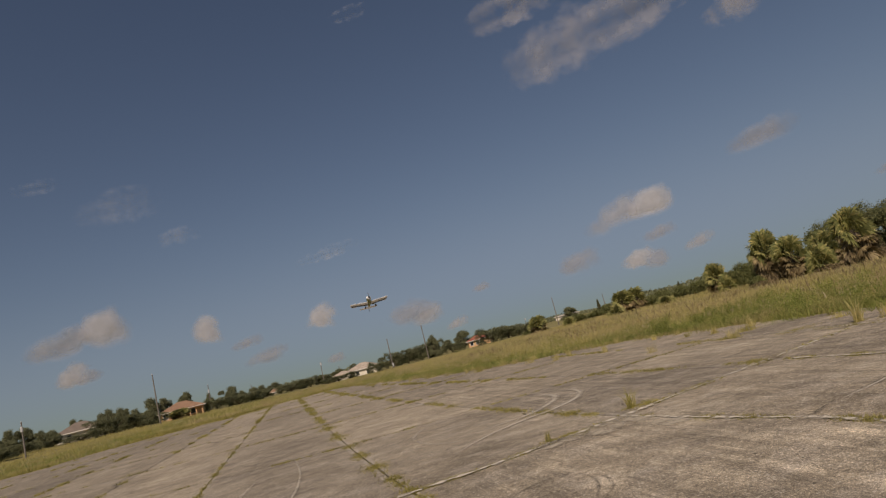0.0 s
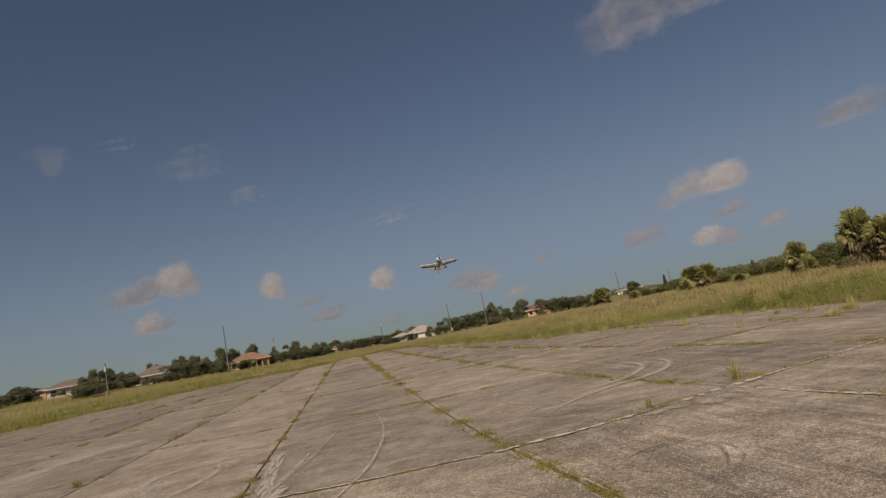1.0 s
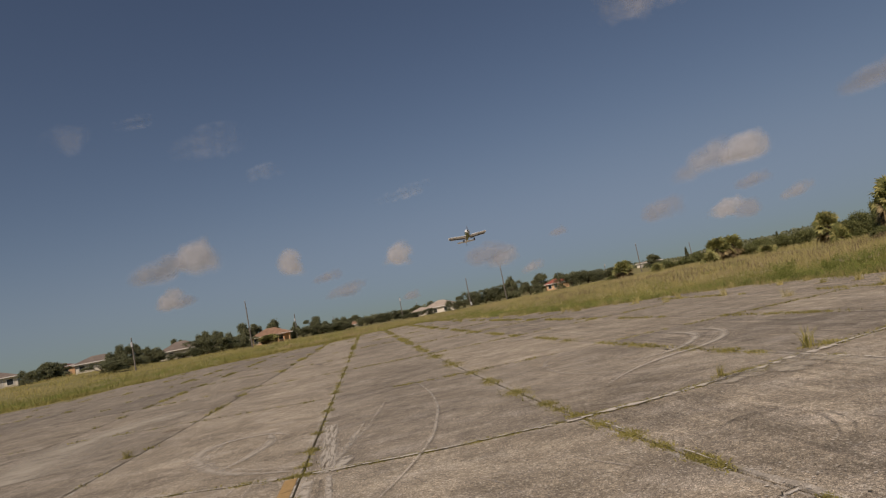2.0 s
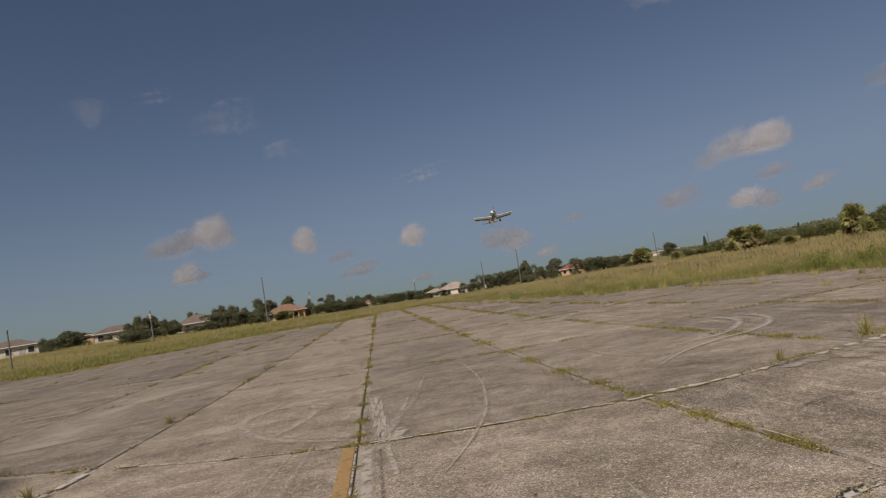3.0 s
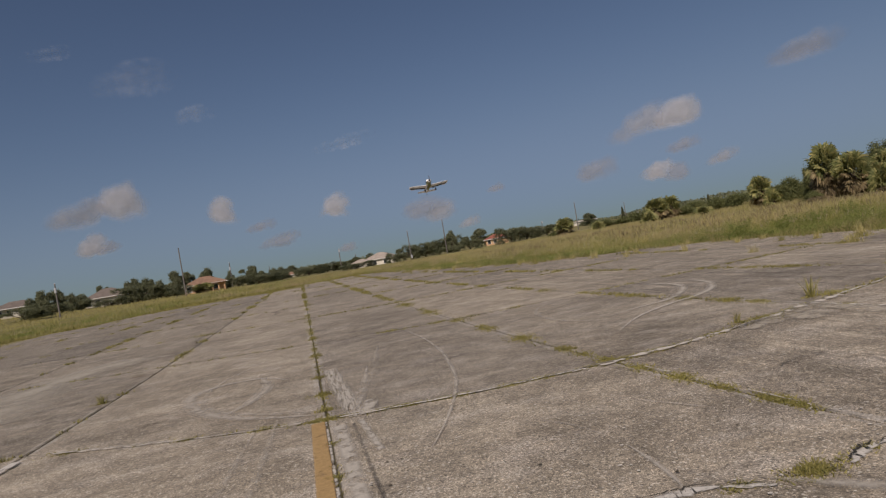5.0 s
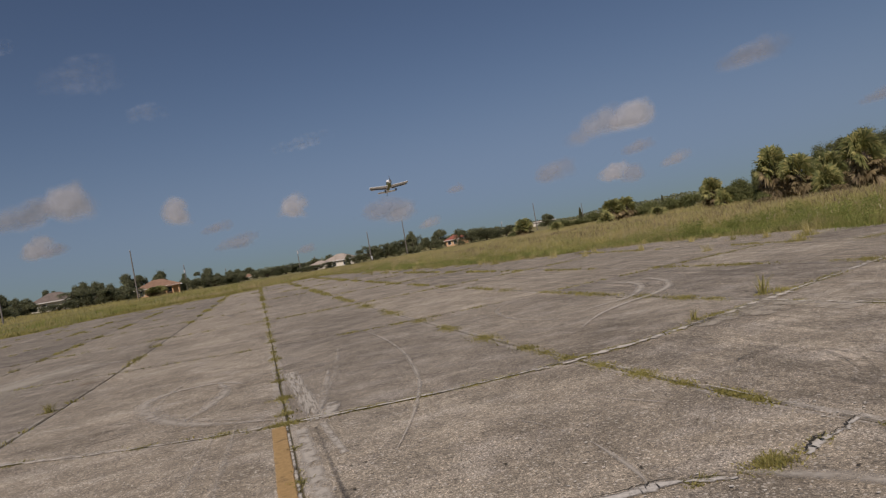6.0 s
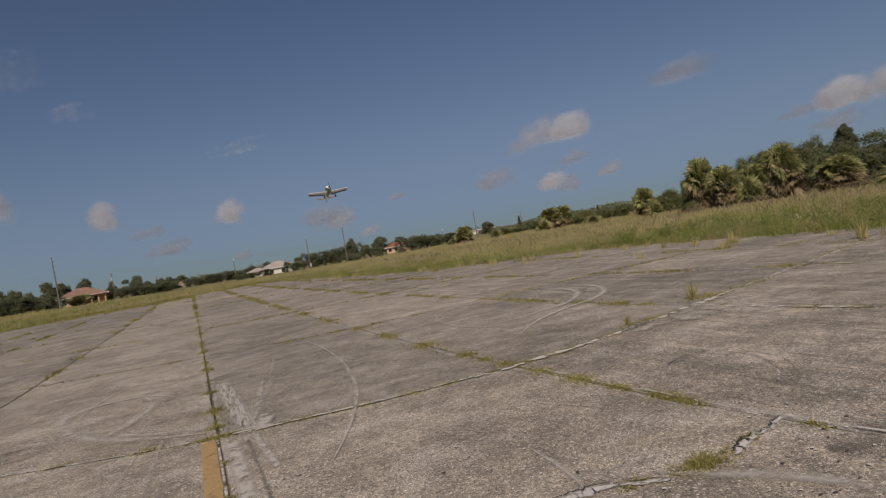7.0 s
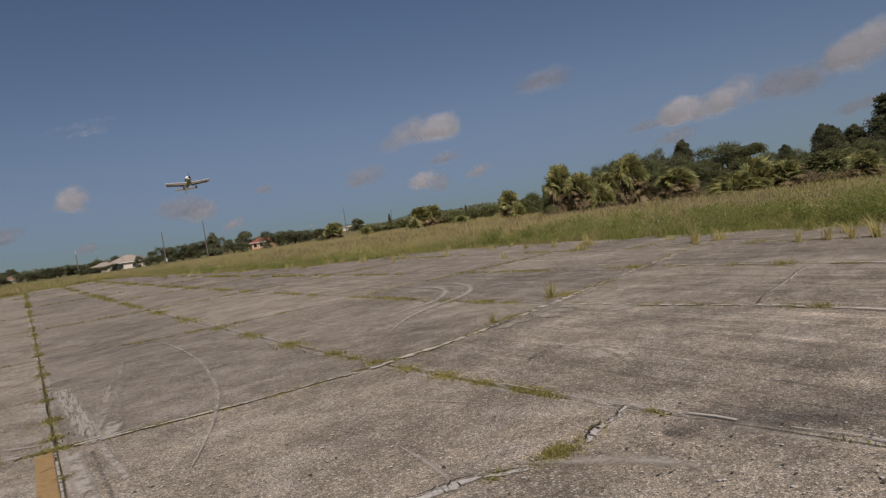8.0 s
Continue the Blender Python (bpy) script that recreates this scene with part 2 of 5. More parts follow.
LEAF_SHRUB = leafy("shrub_leaves", [(0.0, (0.12, 0.14, 0.055)), (0.6, (0.2, 0.22, 0.085)), (1.0, (0.3, 0.29, 0.12))])
# distant foliage: base colours lifted to stand in for haze
LEAF_FAR = leafy("hazy_far_leaves", [(0.0, (0.15, 0.165, 0.095)), (0.6, (0.21, 0.225, 0.125)), (1.0, (0.29, 0.29, 0.16))])
FROND = leafy("palm_fronds", [(0.0, (0.17, 0.195, 0.075)), (0.6, (0.33, 0.335, 0.13)), (1.0, (0.58, 0.51, 0.22))])
FROND_DEAD = leafy("dead_fronds", [(0.0, (0.16, 0.12, 0.07)), (0.5, (0.3, 0.235, 0.13)), (1.0, (0.48, 0.385, 0.21))])


def plain(name, colour, rough=0.7, vary=0.25, scale=3.0, metal=0.0, local=True, stretch=(1, 1, 1)):
    m, n, l, b = material(name, rough)
    p = place(n, l, stretch, local=local)
    f, g = noise_tex(n, l, p, scale, 6, 0.65), noise_tex(n, l, p, scale * 9, 4, 0.7)
    c = mix(n, l, colour, ramp(n, l, f, [(0.3, grey(1 - vary)), (0.7, grey(1 + vary))]), 1.0, "MULTIPLY")
    c = mix(n, l, c, ramp(n, l, g, [(0.3, grey(1 - vary * 0.6)), (0.7, grey(1 + vary * 0.6))]), 1.0, "MULTIPLY")
    l.new(c, b.inputs["Base Color"])
    b.inputs["Metallic"].default_value = metal
    bump(n, l, b, g, 0.25, 0.004)
    return m


SCUFF = plain("pale_scuff", (0.4, 0.355, 0.285), 0.9, 0.3, 6.0, local=False)
SPALL = plain("dirt_in_spalls", (0.1, 0.08, 0.052), 0.95, 0.4, 6.0, local=False)
CHIP_STONE = plain("pale_stone_chip", (0.62, 0.57, 0.49), 0.8, 0.3, 9.0, local=False)
BARK = plain("bark", (0.12, 0.095, 0.07), 0.95, 0.4, 4.0)
POLE_WOOD = plain("weathered_pole", (0.16, 0.145, 0.13), 0.9, 0.3, 2.0)
STEEL = plain("galvanised_can", (0.42, 0.43, 0.44), 0.5, 0.12, 4.0)
STUCCO_WHITE = plain("white_stucco", (0.62, 0.58, 0.5), 0.9, 0.08, 2.0)
STUCCO_PEACH = plain("peach_stucco", (0.58, 0.36, 0.2), 0.9, 0.08, 2.0)
TRIM_WHITE = plain("white_trim", (0.66, 0.64, 0.6), 0.6, 0.06, 2.0)
GLASS_DARK = plain("window_glass", (0.03, 0.035, 0.04), 0.1, 0.1, 1.0)
DOOR_GREY = plain("door_paint", (0.4, 0.38, 0.34), 0.6, 0.08, 2.0)


def shingles(name, colour):
    m, n, l, b = material(name, 0.9)
    p = place(n, l, local=True)
    rows = node(n, l, "ShaderNodeTexBrick", {"Vector": p, "Scale": 1.0, "Mortar Size": 0.02, "Brick Width": 0.35, "Row Height": 0.2, "Color1": (0.85, 0.85, 0.85, 1), "Color2": (1.15, 1.12, 1.1, 1), "Mortar": (0.6, 0.6, 0.6, 1)}).outputs["Color"]
    f = noise_tex(n, l, p, 0.8, 5, 0.6)
    c = mix(n, l, colour, rows, 0.8, "MULTIPLY")
    c = mix(n, l, c, ramp(n, l, f, [(0.3, grey(0.8)), (0.7, grey(1.18))]), 1.0, "MULTIPLY")
    l.new(c, b.inputs["Base Color"])
    return m


ROOF_BROWN = shingles("brown_shingles", (0.2, 0.165, 0.14))
ROOF_ORANGE = shingles("orange_tiles", (0.29, 0.18, 0.12))
ROOF_TAN = shingles("tan_shingles", (0.42, 0.36, 0.3))
ROOF_RED = shingles("red_tiles", (0.33, 0.115, 0.08))
ROOF_MAROON = shingles("maroon_shingles", (0.16, 0.085, 0.075))


def cloud_material(name, bright, cover, scale=1.1, ragged_by=1.1, fine=0.3, soft=0.5):
    """Soft-edged vapour: thick in the middle of its own frame, lumpy towards the rim."""
    m, n, l, b = material(name, 1.0)
    src = n.new("ShaderNodeTexCoord")
    seed = math_node(n, l, "MULTIPLY", node(n, l, "ShaderNodeObjectInfo").outputs["Random"], 50.0)
    uv = node(n, l, "ShaderNodeVectorMath", {0: src.outputs["UV"], 1: node(n, l, "ShaderNodeCombineXYZ", {2: seed}).outputs[0]}, operation="ADD").outputs[0]
    lump, curl = noise_tex(n, l, uv, scale, 2.0, 0.45), noise_tex(n, l, uv, scale * 3.2, 4.0, 0.55)
    xyz = node(n, l, "ShaderNodeSeparateXYZ", {0: src.outputs["Object"]})
    taper = math_node(n, l, "MULTIPLY_ADD", xyz.outputs[0], -0.45, 1.2)
    flat = node(n, l, "ShaderNodeCombineXYZ", {0: xyz.outputs[0], 1: math_node(n, l, "MULTIPLY", xyz.outputs[2], taper)}).outputs[0]
    r = node(n, l, "ShaderNodeVectorMath", {0: flat}, operation="LENGTH").outputs["Value"]
    d = math_node(n, l, "MULTIPLY_ADD", math_node(n, l, "SUBTRACT", lump, 0.5), ragged_by * 1.6, math_node(n, l, "SUBTRACT", 1.0, r))
    d = math_node(n, l, "MULTIPLY_ADD", math_node(n, l, "SUBTRACT", curl, 0.5), fine, d)
    a = ramp(n, l, d, [(0.14, grey(0.0)), (0.14 + soft * 0.5, grey(0.55 * cover)), (0.14 + soft, grey(cover))])
    rim = ramp(n, l, r, [(0.6, grey(1.0)), (0.98, grey(0.0))])
    a = math_node(n, l, "MULTIPLY", a, rim)
    c = mix(n, l, bright, ramp(n, l, curl, [(0.3, grey(0.93)), (0.7, grey(1.05))]), 1.0, "MULTIPLY")
    diff = node(n, l, "ShaderNodeBsdfDiffuse", {"Color": c})
    trans = node(n, l, "ShaderNodeBsdfTranslucent", {"Color": c})
    lit = node(n, l, "ShaderNodeMixShader", {0: 0.5, 1: diff.outputs[0], 2: trans.outputs[0]})
    clear = node(n, l, "ShaderNodeBsdfTransparent")
    s = node(n, l, "ShaderNodeMixShader", {0: a, 1: clear.outputs[0], 2: lit.outputs[0]})
    l.new(s.outputs[0], n["Material Output"].inputs["Surface"])
    return m


CLOUD = cloud_material("cumulus", (0.555, 0.57, 0.63), 0.86, 1.0, 0.85, 0.3, 0.6)
CLOUD_DIM = cloud_material("thin_grey_cloud", (0.43, 0.445, 0.51), 0.46, 0.9, 0.8, 0.3, 0.7)
CLOUD_MID = cloud_material("cumulus_shoulder", (0.485, 0.5, 0.56), 0.6, 0.9, 0.75, 0.3, 0.7)
CLOUD_HIGH = cloud_material("ragged_high_cloud", (0.47, 0.47, 0.52), 0.52, 1.3, 1.15, 0.7, 0.9)
CLOUD_WISP = cloud_material("high_wisp", (0.68, 0.7, 0.78), 0.12, 1.2, 1.9, 1.0, 1.3)

# ---- helpers for building ----
rng = np.random.RandomState(7)


def mesh_object(name, bm, mats, parent=None, label=""):
    me = bpy.data.meshes.new(name)
    bm.to_mesh(me)
    bm.free()
    for m in mats if isinstance(mats, (list, tuple)) else [mats]:
        me.materials.append(m)
    ob = new(name, me)
    if parent:
        ob.parent = parent
    if label:
        ob["label"] = label
    return ob


def part(name, bm, mats, parent, label=""):
    return mesh_object(name, bm, mats, parent, label)


def raw_object(name, verts, faces, mat, parent=None, smooth=False):
    """A mesh from arrays of vertices and equally long faces."""
    verts, faces = np.asarray(verts, np.float32), np.asarray(faces, np.int32)
    me = bpy.data.meshes.new(name)
    me.vertices.add(len(verts))
    me.vertices.foreach_set("co", verts.ravel())
    k = faces.shape[1]
    me.loops.add(faces.size)
    me.loops.foreach_set("vertex_index", faces.ravel())
    me.polygons.add(len(faces))
    me.polygons.foreach_set("loop_start", np.arange(len(faces), dtype=np.int32) * k)
    me.update(calc_edges=True)
    me.materials.append(mat)
    ob = new(name, me)
    if parent:
        ob.parent = parent
    return ob


def add_box(bm, size, at=(0, 0, 0), turn=0.0, bevel=0.0):
    made = bmesh.ops.create_cube(bm, size=1.0)["verts"]
    bmesh.ops.scale(bm, vec=size, verts=made)
    if bevel:
        edges = list({e for v in made for e in v.link_edges})
        made = list({v for f in bmesh.ops.bevel(bm, geom=edges, offset=bevel, segments=2, affect="EDGES")["faces"] for v in f.verts} | {v for v in made if v.is_valid})
    bmesh.ops.transform(bm, matrix=Matrix.Translation(at) @ Matrix.Rotation(turn, 4, "Z"), verts=made)
    return made


def add_tube(bm, a, b, ra, rb, seg=8, caps=True):
    a, b = Vector(a), Vector(b)
    turn = (b - a).to_track_quat("Z", "Y").to_matrix().to_4x4()
    m = Matrix.Translation((a + b) / 2) @ turn
    return bmesh.ops.create_cone(bm, cap_ends=caps, segments=seg, radius1=ra, radius2=rb, depth=(b - a).length, matrix=m)["verts"]


def empty(name, at, turn=0.0, scale=1.0):
    ob = new(name)
    ob.empty_display_size = 0.2
    ob.matrix_basis = Matrix.Translation(at) @ Matrix.Rotation(turn, 4, "Z") @ Matrix.Scale(scale, 4)
    return ob


def smooth(a, b, x):
    t = np.clip((np.asarray(x, float) - a) / (b - a), 0, 1)
    return t * t * (3 - 2 * t)


def terrain(x, y):
    """Height of the land: level round the apron; a low rise far to the west and a shallow dip to the east, fitted to
    the camera's view.
    """
    far = smooth(85, 150, y) * np.interp(x, (-110, -60, -40, -20, 0, 30, 65, 130), (2.8, 2.3, 1.1, 0.5, -0.2, -0.6, -0.6, 0.6))
    side = smooth(32, 75, x) * smooth(62, 30, y) * -0.7 - smooth(20.5, 34, x) * smooth(34, 12, y) * 0.3
    return far + side


def land_z(x, y):
    return float(terrain(x, y))


# ---- the land: one sheet to the horizon ----
def build_land():
    ticks = np.concatenate([-np.geomspace(3800, 130, 14), np.linspace(-120, 180, 61), np.geomspace(190, 3800, 14)])
    n = len(ticks)
    gx, gy = np.meshgrid(ticks, ticks)
    z = terrain(gx, gy) - 0.035
    verts = np.stack([gx.ravel(), gy.ravel(), z.ravel()], 1)
    i = np.arange(n * n).reshape(n, n)
    faces = np.stack([i[:-1, :-1].ravel(), i[:-1, 1:].ravel(), i[1:, 1:].ravel(), i[1:, :-1].ravel()], 1)
    ob = raw_object("ground", verts, faces, SOIL)
    tagged(ob, "sandy soil under dry grass round an old airfield", "ground", kind="structure")


build_land()

# ---- the apron: old concrete slabs with open, overgrown joints ----
pavement = empty("pavement", (0, 0, 0))
tagged(pavement, "cracked old concrete apron with weedy joints", "pavement", kind="structure")
ROWS = (-14.0, -6.0, 1.8, 9.7, 17.2, 25.8, 34.6, 43.0, 52.0, 61.5, 71.5, 82.0)


def lane(i, y):
    """Where the i-th lengthwise joint runs; the lanes bend a little along the apron to fit the camera's view."""
    far, view_bend = ((-44.0, -10), (-39.2, -9), (-34.4, -8), (-29.6, -7), (-24.8, -6), (-20.0, -5.5), (-16.4, -5), (-12.6, -4.5), (-8.6, -3),
                  (-5.2, -8), (-0.6, -9), (2.6, 0), (5.75, 4.6), (8.9, 11.5), (11.8, 24), (17.2, 3), (20.5, 0))[i]
    return far + view_bend / max(y, {12: 4.5, 14: 11.0}.get(i, 7.0))


def row(j, x):
    """Where the j-th crosswise joint runs: a shallow bow, fitted to the camera's view, that straightens out to both
    sides.
    """
    y = ROWS[j]
    d = x - (5.6 if j < 4 else 7.6)
    near = min(1.0, (9.7 / max(abs(y), 9.7)) ** 0.6)
    reach, slope = (3.0, 0.27) if d > 0 else (6.5, 0.5)
    bow = 0.045 * d * d if abs(d) < reach else 0.045 * reach ** 2 + slope * (abs(d) - reach)
    return y + bow * (near if d < 0 or j < 4 else 0.2) * (1.0 if j > 2 else 0.25)


def corner(i, j):
    x = lane(i, ROWS[j])
    y = row(j, min(x, 21))
    return Vector((lane(i, y), y))


def apron_end(x):
    """How far the concrete reaches before the grass."""
    return float(np.interp(x, (-45, -35, -25, -18, -10, -1, 6, 10, 13), (66, 68, 62, 69, 82, 78, 84, 84, 74)))


def build_slab(i, j, seed):
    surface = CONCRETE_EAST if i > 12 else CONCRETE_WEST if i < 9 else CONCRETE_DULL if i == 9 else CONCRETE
    if j <= 2 and i in (11, 12):
        surface = CONCRETE_ROUGH if i == 11 else CONCRETE_GRAVEL
    r = random.Random(seed)
    gap = 0.007 + 0.006 * r.random()
    c = [corner(i, j), corner(i + 1, j), corner(i + 1, j + 1), corner(i, j + 1)]
    mid = sum(c, Vector((0, 0))) / 4
    ring = []
    for k in range(4):
        a, b = c[k], c[(k + 1) % 4]
        inward = Vector((-(b - a).y, (b - a).x)).normalized()
        steps = max(3, min(14, int((b - a).length / 0.6))) if mid.y < 30 else 3
        for s in range(steps):
            p = a.lerp(b, s / steps)
            if k % 2:
                p.x = lane(i + (k == 1), p.y)
            else:
                p.y = row(j + (k == 2), min(p.x, 21))
            p += inward * (gap + (r.random() ** 3) * 0.016)
            if s == 0:
                prev = (c[k] - c[k - 1]).normalized()
                p = a + inward * gap + Vector((-prev.y, prev.x)) * (gap + 0.02 * r.random())
            ring.append(p)
    bm = bmesh.new()
    tilt = [r.uniform(-0.003, 0.003) for _ in range(3)]

    def height(p):
        d = p - mid
        return 0.004 + tilt[0] + tilt[1] * d.x / 4 + tilt[2] * d.y / 8

    def inset(p, w):
        d = mid - p
        return p + Vector((math.copysign(w, d.x) if abs(d.x) > 0.2 else 0, math.copysign(w, d.y) if abs(d.y) > 0.2 else 0))

    low = [bm.verts.new((p.x, p.y, -0.14)) for p in ring]
    rim = [bm.verts.new((p.x, p.y, height(p) - 0.008)) for p in ring]
    lip = [bm.verts.new((*inset(p, 0.012), height(p))) for p in ring]
    inner = [bm.verts.new((*inset(p, 0.04 + 0.09 * r.random() ** 2), height(p))) for p in ring]
    n = len(ring)
    for a in range(n):
        b = (a + 1) % n
        bm.faces.new((low[a], low[b], rim[b], rim[a])).material_index = 0
        bm.faces.new((rim[a], rim[b], lip[b], lip[a])).material_index = 1
        bm.faces.new((lip[a], lip[b], inner[b], inner[a])).material_index = 1
    bm.faces.new(inner).material_index = 0
    part("slab", bm, [surface, CONCRETE_EDGE], pavement)


def build_joint_soil():
    """Earth that has filled the joints, level with the slabs."""
    for i in range(6, 16):
        pts = [(lane(i, y) + 0.01 * math.sin(y * 3), y) for y in np.arange(2.5, 76, 1.5)]
        flat_strip("joint_soil", pts, {11: 0.04, 12: 0.03, 13: 0.045}.get(i, 0.07 if i < 9 else 0.12 if i < 11 else 0.07), FILLER, 0.014, "soil-filled joint between slabs", "joint")
    for j in range(3, len(ROWS) - 1):
        pts = [(x, row(j, x)) for x in np.arange(-16, 17.5, 0.8) if row(j, x) < apron_end(x)]
        flat_strip("joint_soil", pts, 0.05 if j == 3 else 0.06 + 0.012 * j, FILLER, 0.016, "soil-filled joint between slabs", "joint")
    # the thin shade along the first crosswise joint, painted as a dark strip
    pts = [(x, row(3, x) + 0.005) for x in np.arange(2.7, 10.6, 0.2)]
    flat_strip("joint_groove", pts, 0.032, GROOVE_SHADE, 0.021, "flat dark strip painted as the shade in an open joint", "joint", uneven=0.5)


def build_apron():
    for i in range(16):
        for j in range(len(ROWS) - 1):
            a, b = corner(i, j), corner(i + 1, j + 1)
            m = (a + b) / 2
            if m.x < -25 and m.y < 30:
                continue
            if m.y + 3 < apron_end(m.x):
                build_slab(i, j, i * 40 + j)


# ---- grass ----
def blades(name, pos, tall, wide, mat, lean=0.35, parent=None):
    """One mesh of bent, tapering blades at the given places."""
    n = len(pos)
    az, bend = rng.uniform(0, 2 * np.pi, n), rng.uniform(0.1, 1.0, n) * lean * tall
    fx, fy = rng.uniform(-1, 1, n), rng.uniform(-1, 1, n)
    ln = np.hypot(fx, fy) + 1e-6
    side = np.stack([fx / ln, fy / ln, 0 * fx], 1) * (wide / 2)[:, None]
    tip = np.stack([np.cos(az) * bend, np.sin(az) * bend, tall], 1)
    base = np.asarray(pos)
    mid = base + tip * np.array([0.32, 0.32, 0.58])
    verts = np.stack([base - side, base + side, mid - side * 0.8, mid + side * 0.8, base + tip], 1).reshape(-1, 3)
    o = np.arange(n)[:, None] * 5
    faces = np.concatenate([o + [0, 1, 3], o + [0, 3, 2], o + [2, 3, 4]], 1).reshape(-1, 3)
    return raw_object(name, verts, faces, mat, parent)


def clumped(xs, ys, count, spread):
    """Places gathered in clumps round the given ones."""
    n = len(xs)
    x = np.repeat(xs, count) + rng.normal(0, spread, n * count)
    y = np.repeat(ys, count) + rng.normal(0, spread, n * count)
    return x, y


def east_edge(y):
    """The ragged border between concrete and grass on the east side."""
    y = np.asarray(y, float)
    return np.interp(y, (-30, 5, 10, 13, 16, 19.5, 24, 28.5, 31.5, 34.8, 40, 52, 74, 84), (20.6, 20.2, 19.9, 20.1, 20.1, 20.3, 20.3, 19.6, 18.0, 15.9, 14.9, 13.7, 12.2, 10.4)) + 0.35 * np.sin(y * 1.7) + 0.25 * np.sin(y * 4.3 + 1)


def north_edge(x):
    return np.array([apron_end(v) for v in np.atleast_1d(x)]) + 0.8 * np.sin(np.asarray(x) * 0.9) - 1.6 * np.maximum(0, np.sin(np.asarray(x) * 2.3 + 1) * np.sin(np.asarray(x) * 0.71)) - 1.0 * np.maximum(0, np.sin(np.asarray(x) * 5.1))


def on_land(x, y):
    return np.stack([x, y, terrain(x, y) - 0.05], 1)


def tussocks(x, y, size, seed):
    """Uneven patches between 0 and 1, about as wide as the given size."""
    grid = np.random.RandomState(seed).uniform(0, 1, (128, 128))
    u, v = (x * 0.94 + y * 0.34) / size + 500, (y * 0.94 - x * 0.34) / size + 500
    i, j = np.floor(u).astype(int), np.floor(v).astype(int)
    a, b = u - i, v - j
    a, b = a * a * (3 - 2 * a), b * b * (3 - 2 * b)
    g = lambda p, q: grid[(i + p) % 128, (j + q) % 128]
    return (g(0, 0) * (1 - a) + g(1, 0) * a) * (1 - b) + (g(0, 1) * (1 - a) + g(1, 1) * a) * b


def build_grass():
    # tall grass east of the apron, thickest along the edge
    y = -4 + 88 * rng.uniform(0, 1, 17000) ** 1.3
    x = east_edge(y) + rng.uniform(0, 1, 17000) ** 1.5 * 20 + 0.3
    px, py = clumped(x, y, 22, 0.32)
    d = px - east_edge(py)
    swell = np.repeat(rng.uniform(0.45, 1.2, 17000), 22)
    tall = rng.uniform(0.2, 0.66, len(px)) * (0.5 + 0.5 * smooth(0.3, 6, d)) * swell * (0.35 + 0.6 * tussocks(px, py, 1.1, 3) + 0.8 * tussocks(px, py, 3.2, 4))
    rank = d < 2.4 + 5.2 * smooth(30, 8, py) - 5.5 + 9.0 * tussocks(px, py, 2.4, 8) + rng.normal(0, 0.8, len(px))
    ob = blades("edge_grass", on_land(px[rank], py[rank]), tall[rank], rng.uniform(0.005, 0.014, rank.sum()), GRASS, 0.9)
    tagged(ob, "rank green and yellow grass along the concrete", "grass", kind="stuff")
    rest = ~rank
    ob = blades("east_grass", on_land(px[rest], py[rest]), tall[rest], rng.uniform(0.005, 0.014, rest.sum()), GRASS_FIELD, 0.85)
    tagged(ob, "tall dry yellow-green grass beside the apron", "grass", kind="stuff")
    # pale seed heads standing over the grass
    y = rng.uniform(-12, 90, 5000)
    x = east_edge(np.minimum(y, 84)) + 1.5 + rng.uniform(0, 1, 5000) ** 0.8 * 30
    px, py = clumped(x, y, 4, 0.25)
    ob = blades("seed_heads", on_land(px, py) + np.array([0, 0, 0.36]), rng.uniform(0.06, 0.22, len(px)), rng.uniform(0.02, 0.035, len(px)), SEED_HEAD, 0.9)
    tagged(ob, "pale straw seed heads over the tall grass", "grass", kind="stuff")
    y = rng.uniform(-20, 120, 14000)
    x = east_edge(np.minimum(y, 84)) + 12 + rng.uniform(0, 1, 14000) * 60
    px, py = clumped(x, y, 5, 0.4)
    ob = blades("field_grass", on_land(px, py), rng.uniform(0.3, 0.75, len(px)), rng.uniform(0.03, 0.07, len(px)), GRASS_FIELD, 0.8)
    tagged(ob, "wide field of straw-coloured grass", "grass", kind="stuff")
    # bent tussocks standing over the rest, with feathery pinkish heads
    m = 420
    y = -6 + 70 * rng.uniform(0, 1, m) ** 1.25
    x = east_edge(y) + 1.0 + rng.uniform(0, 1, m) ** 0.9 * 24
    size = rng.uniform(0.35, 1.0, m)
    k = np.repeat(np.arange(m), 150)
    px, py = x[k] + rng.normal(0, 0.22, len(k)) * size[k], y[k] + rng.normal(0, 0.22, len(k)) * size[k]
    tall = size[k] * rng.uniform(0.45, 0.95, len(k)) * (0.55 + 0.45 * smooth(0, 8, x[k] - east_edge(y[k])))
    half = rng.uniform(0, 1, m)[k] < 0.5
    for name, some, mat, label in (("straw_tussocks", half, STRAW, "bent straw-coloured tussocks in the tall grass"), ("green_tussocks", ~half, GRASS, "bent yellow-green tussocks in the tall grass")):
        ob = blades(name, on_land(px[some], py[some]), tall[some], rng.uniform(0.006, 0.014, some.sum()), mat, 1.1)
        tagged(ob, label, "grass", kind="stuff")
    k = np.repeat(np.arange(m), 14)
    far = (x[k] - east_edge(y[k])) > 6
    px, py = x[k][far] + rng.normal(0, 0.35, far.sum()), y[k][far] + rng.normal(0, 0.35, far.sum())
    ob = blades("feather_heads", on_land(px, py) + np.array([0, 0, 0.42]), rng.uniform(0.12, 0.4, len(px)), rng.uniform(0.025, 0.05, len(px)), LEAF_DRY, 0.8)
    tagged(ob, "feathery brown grass heads before the palms", "grass", kind="stuff")
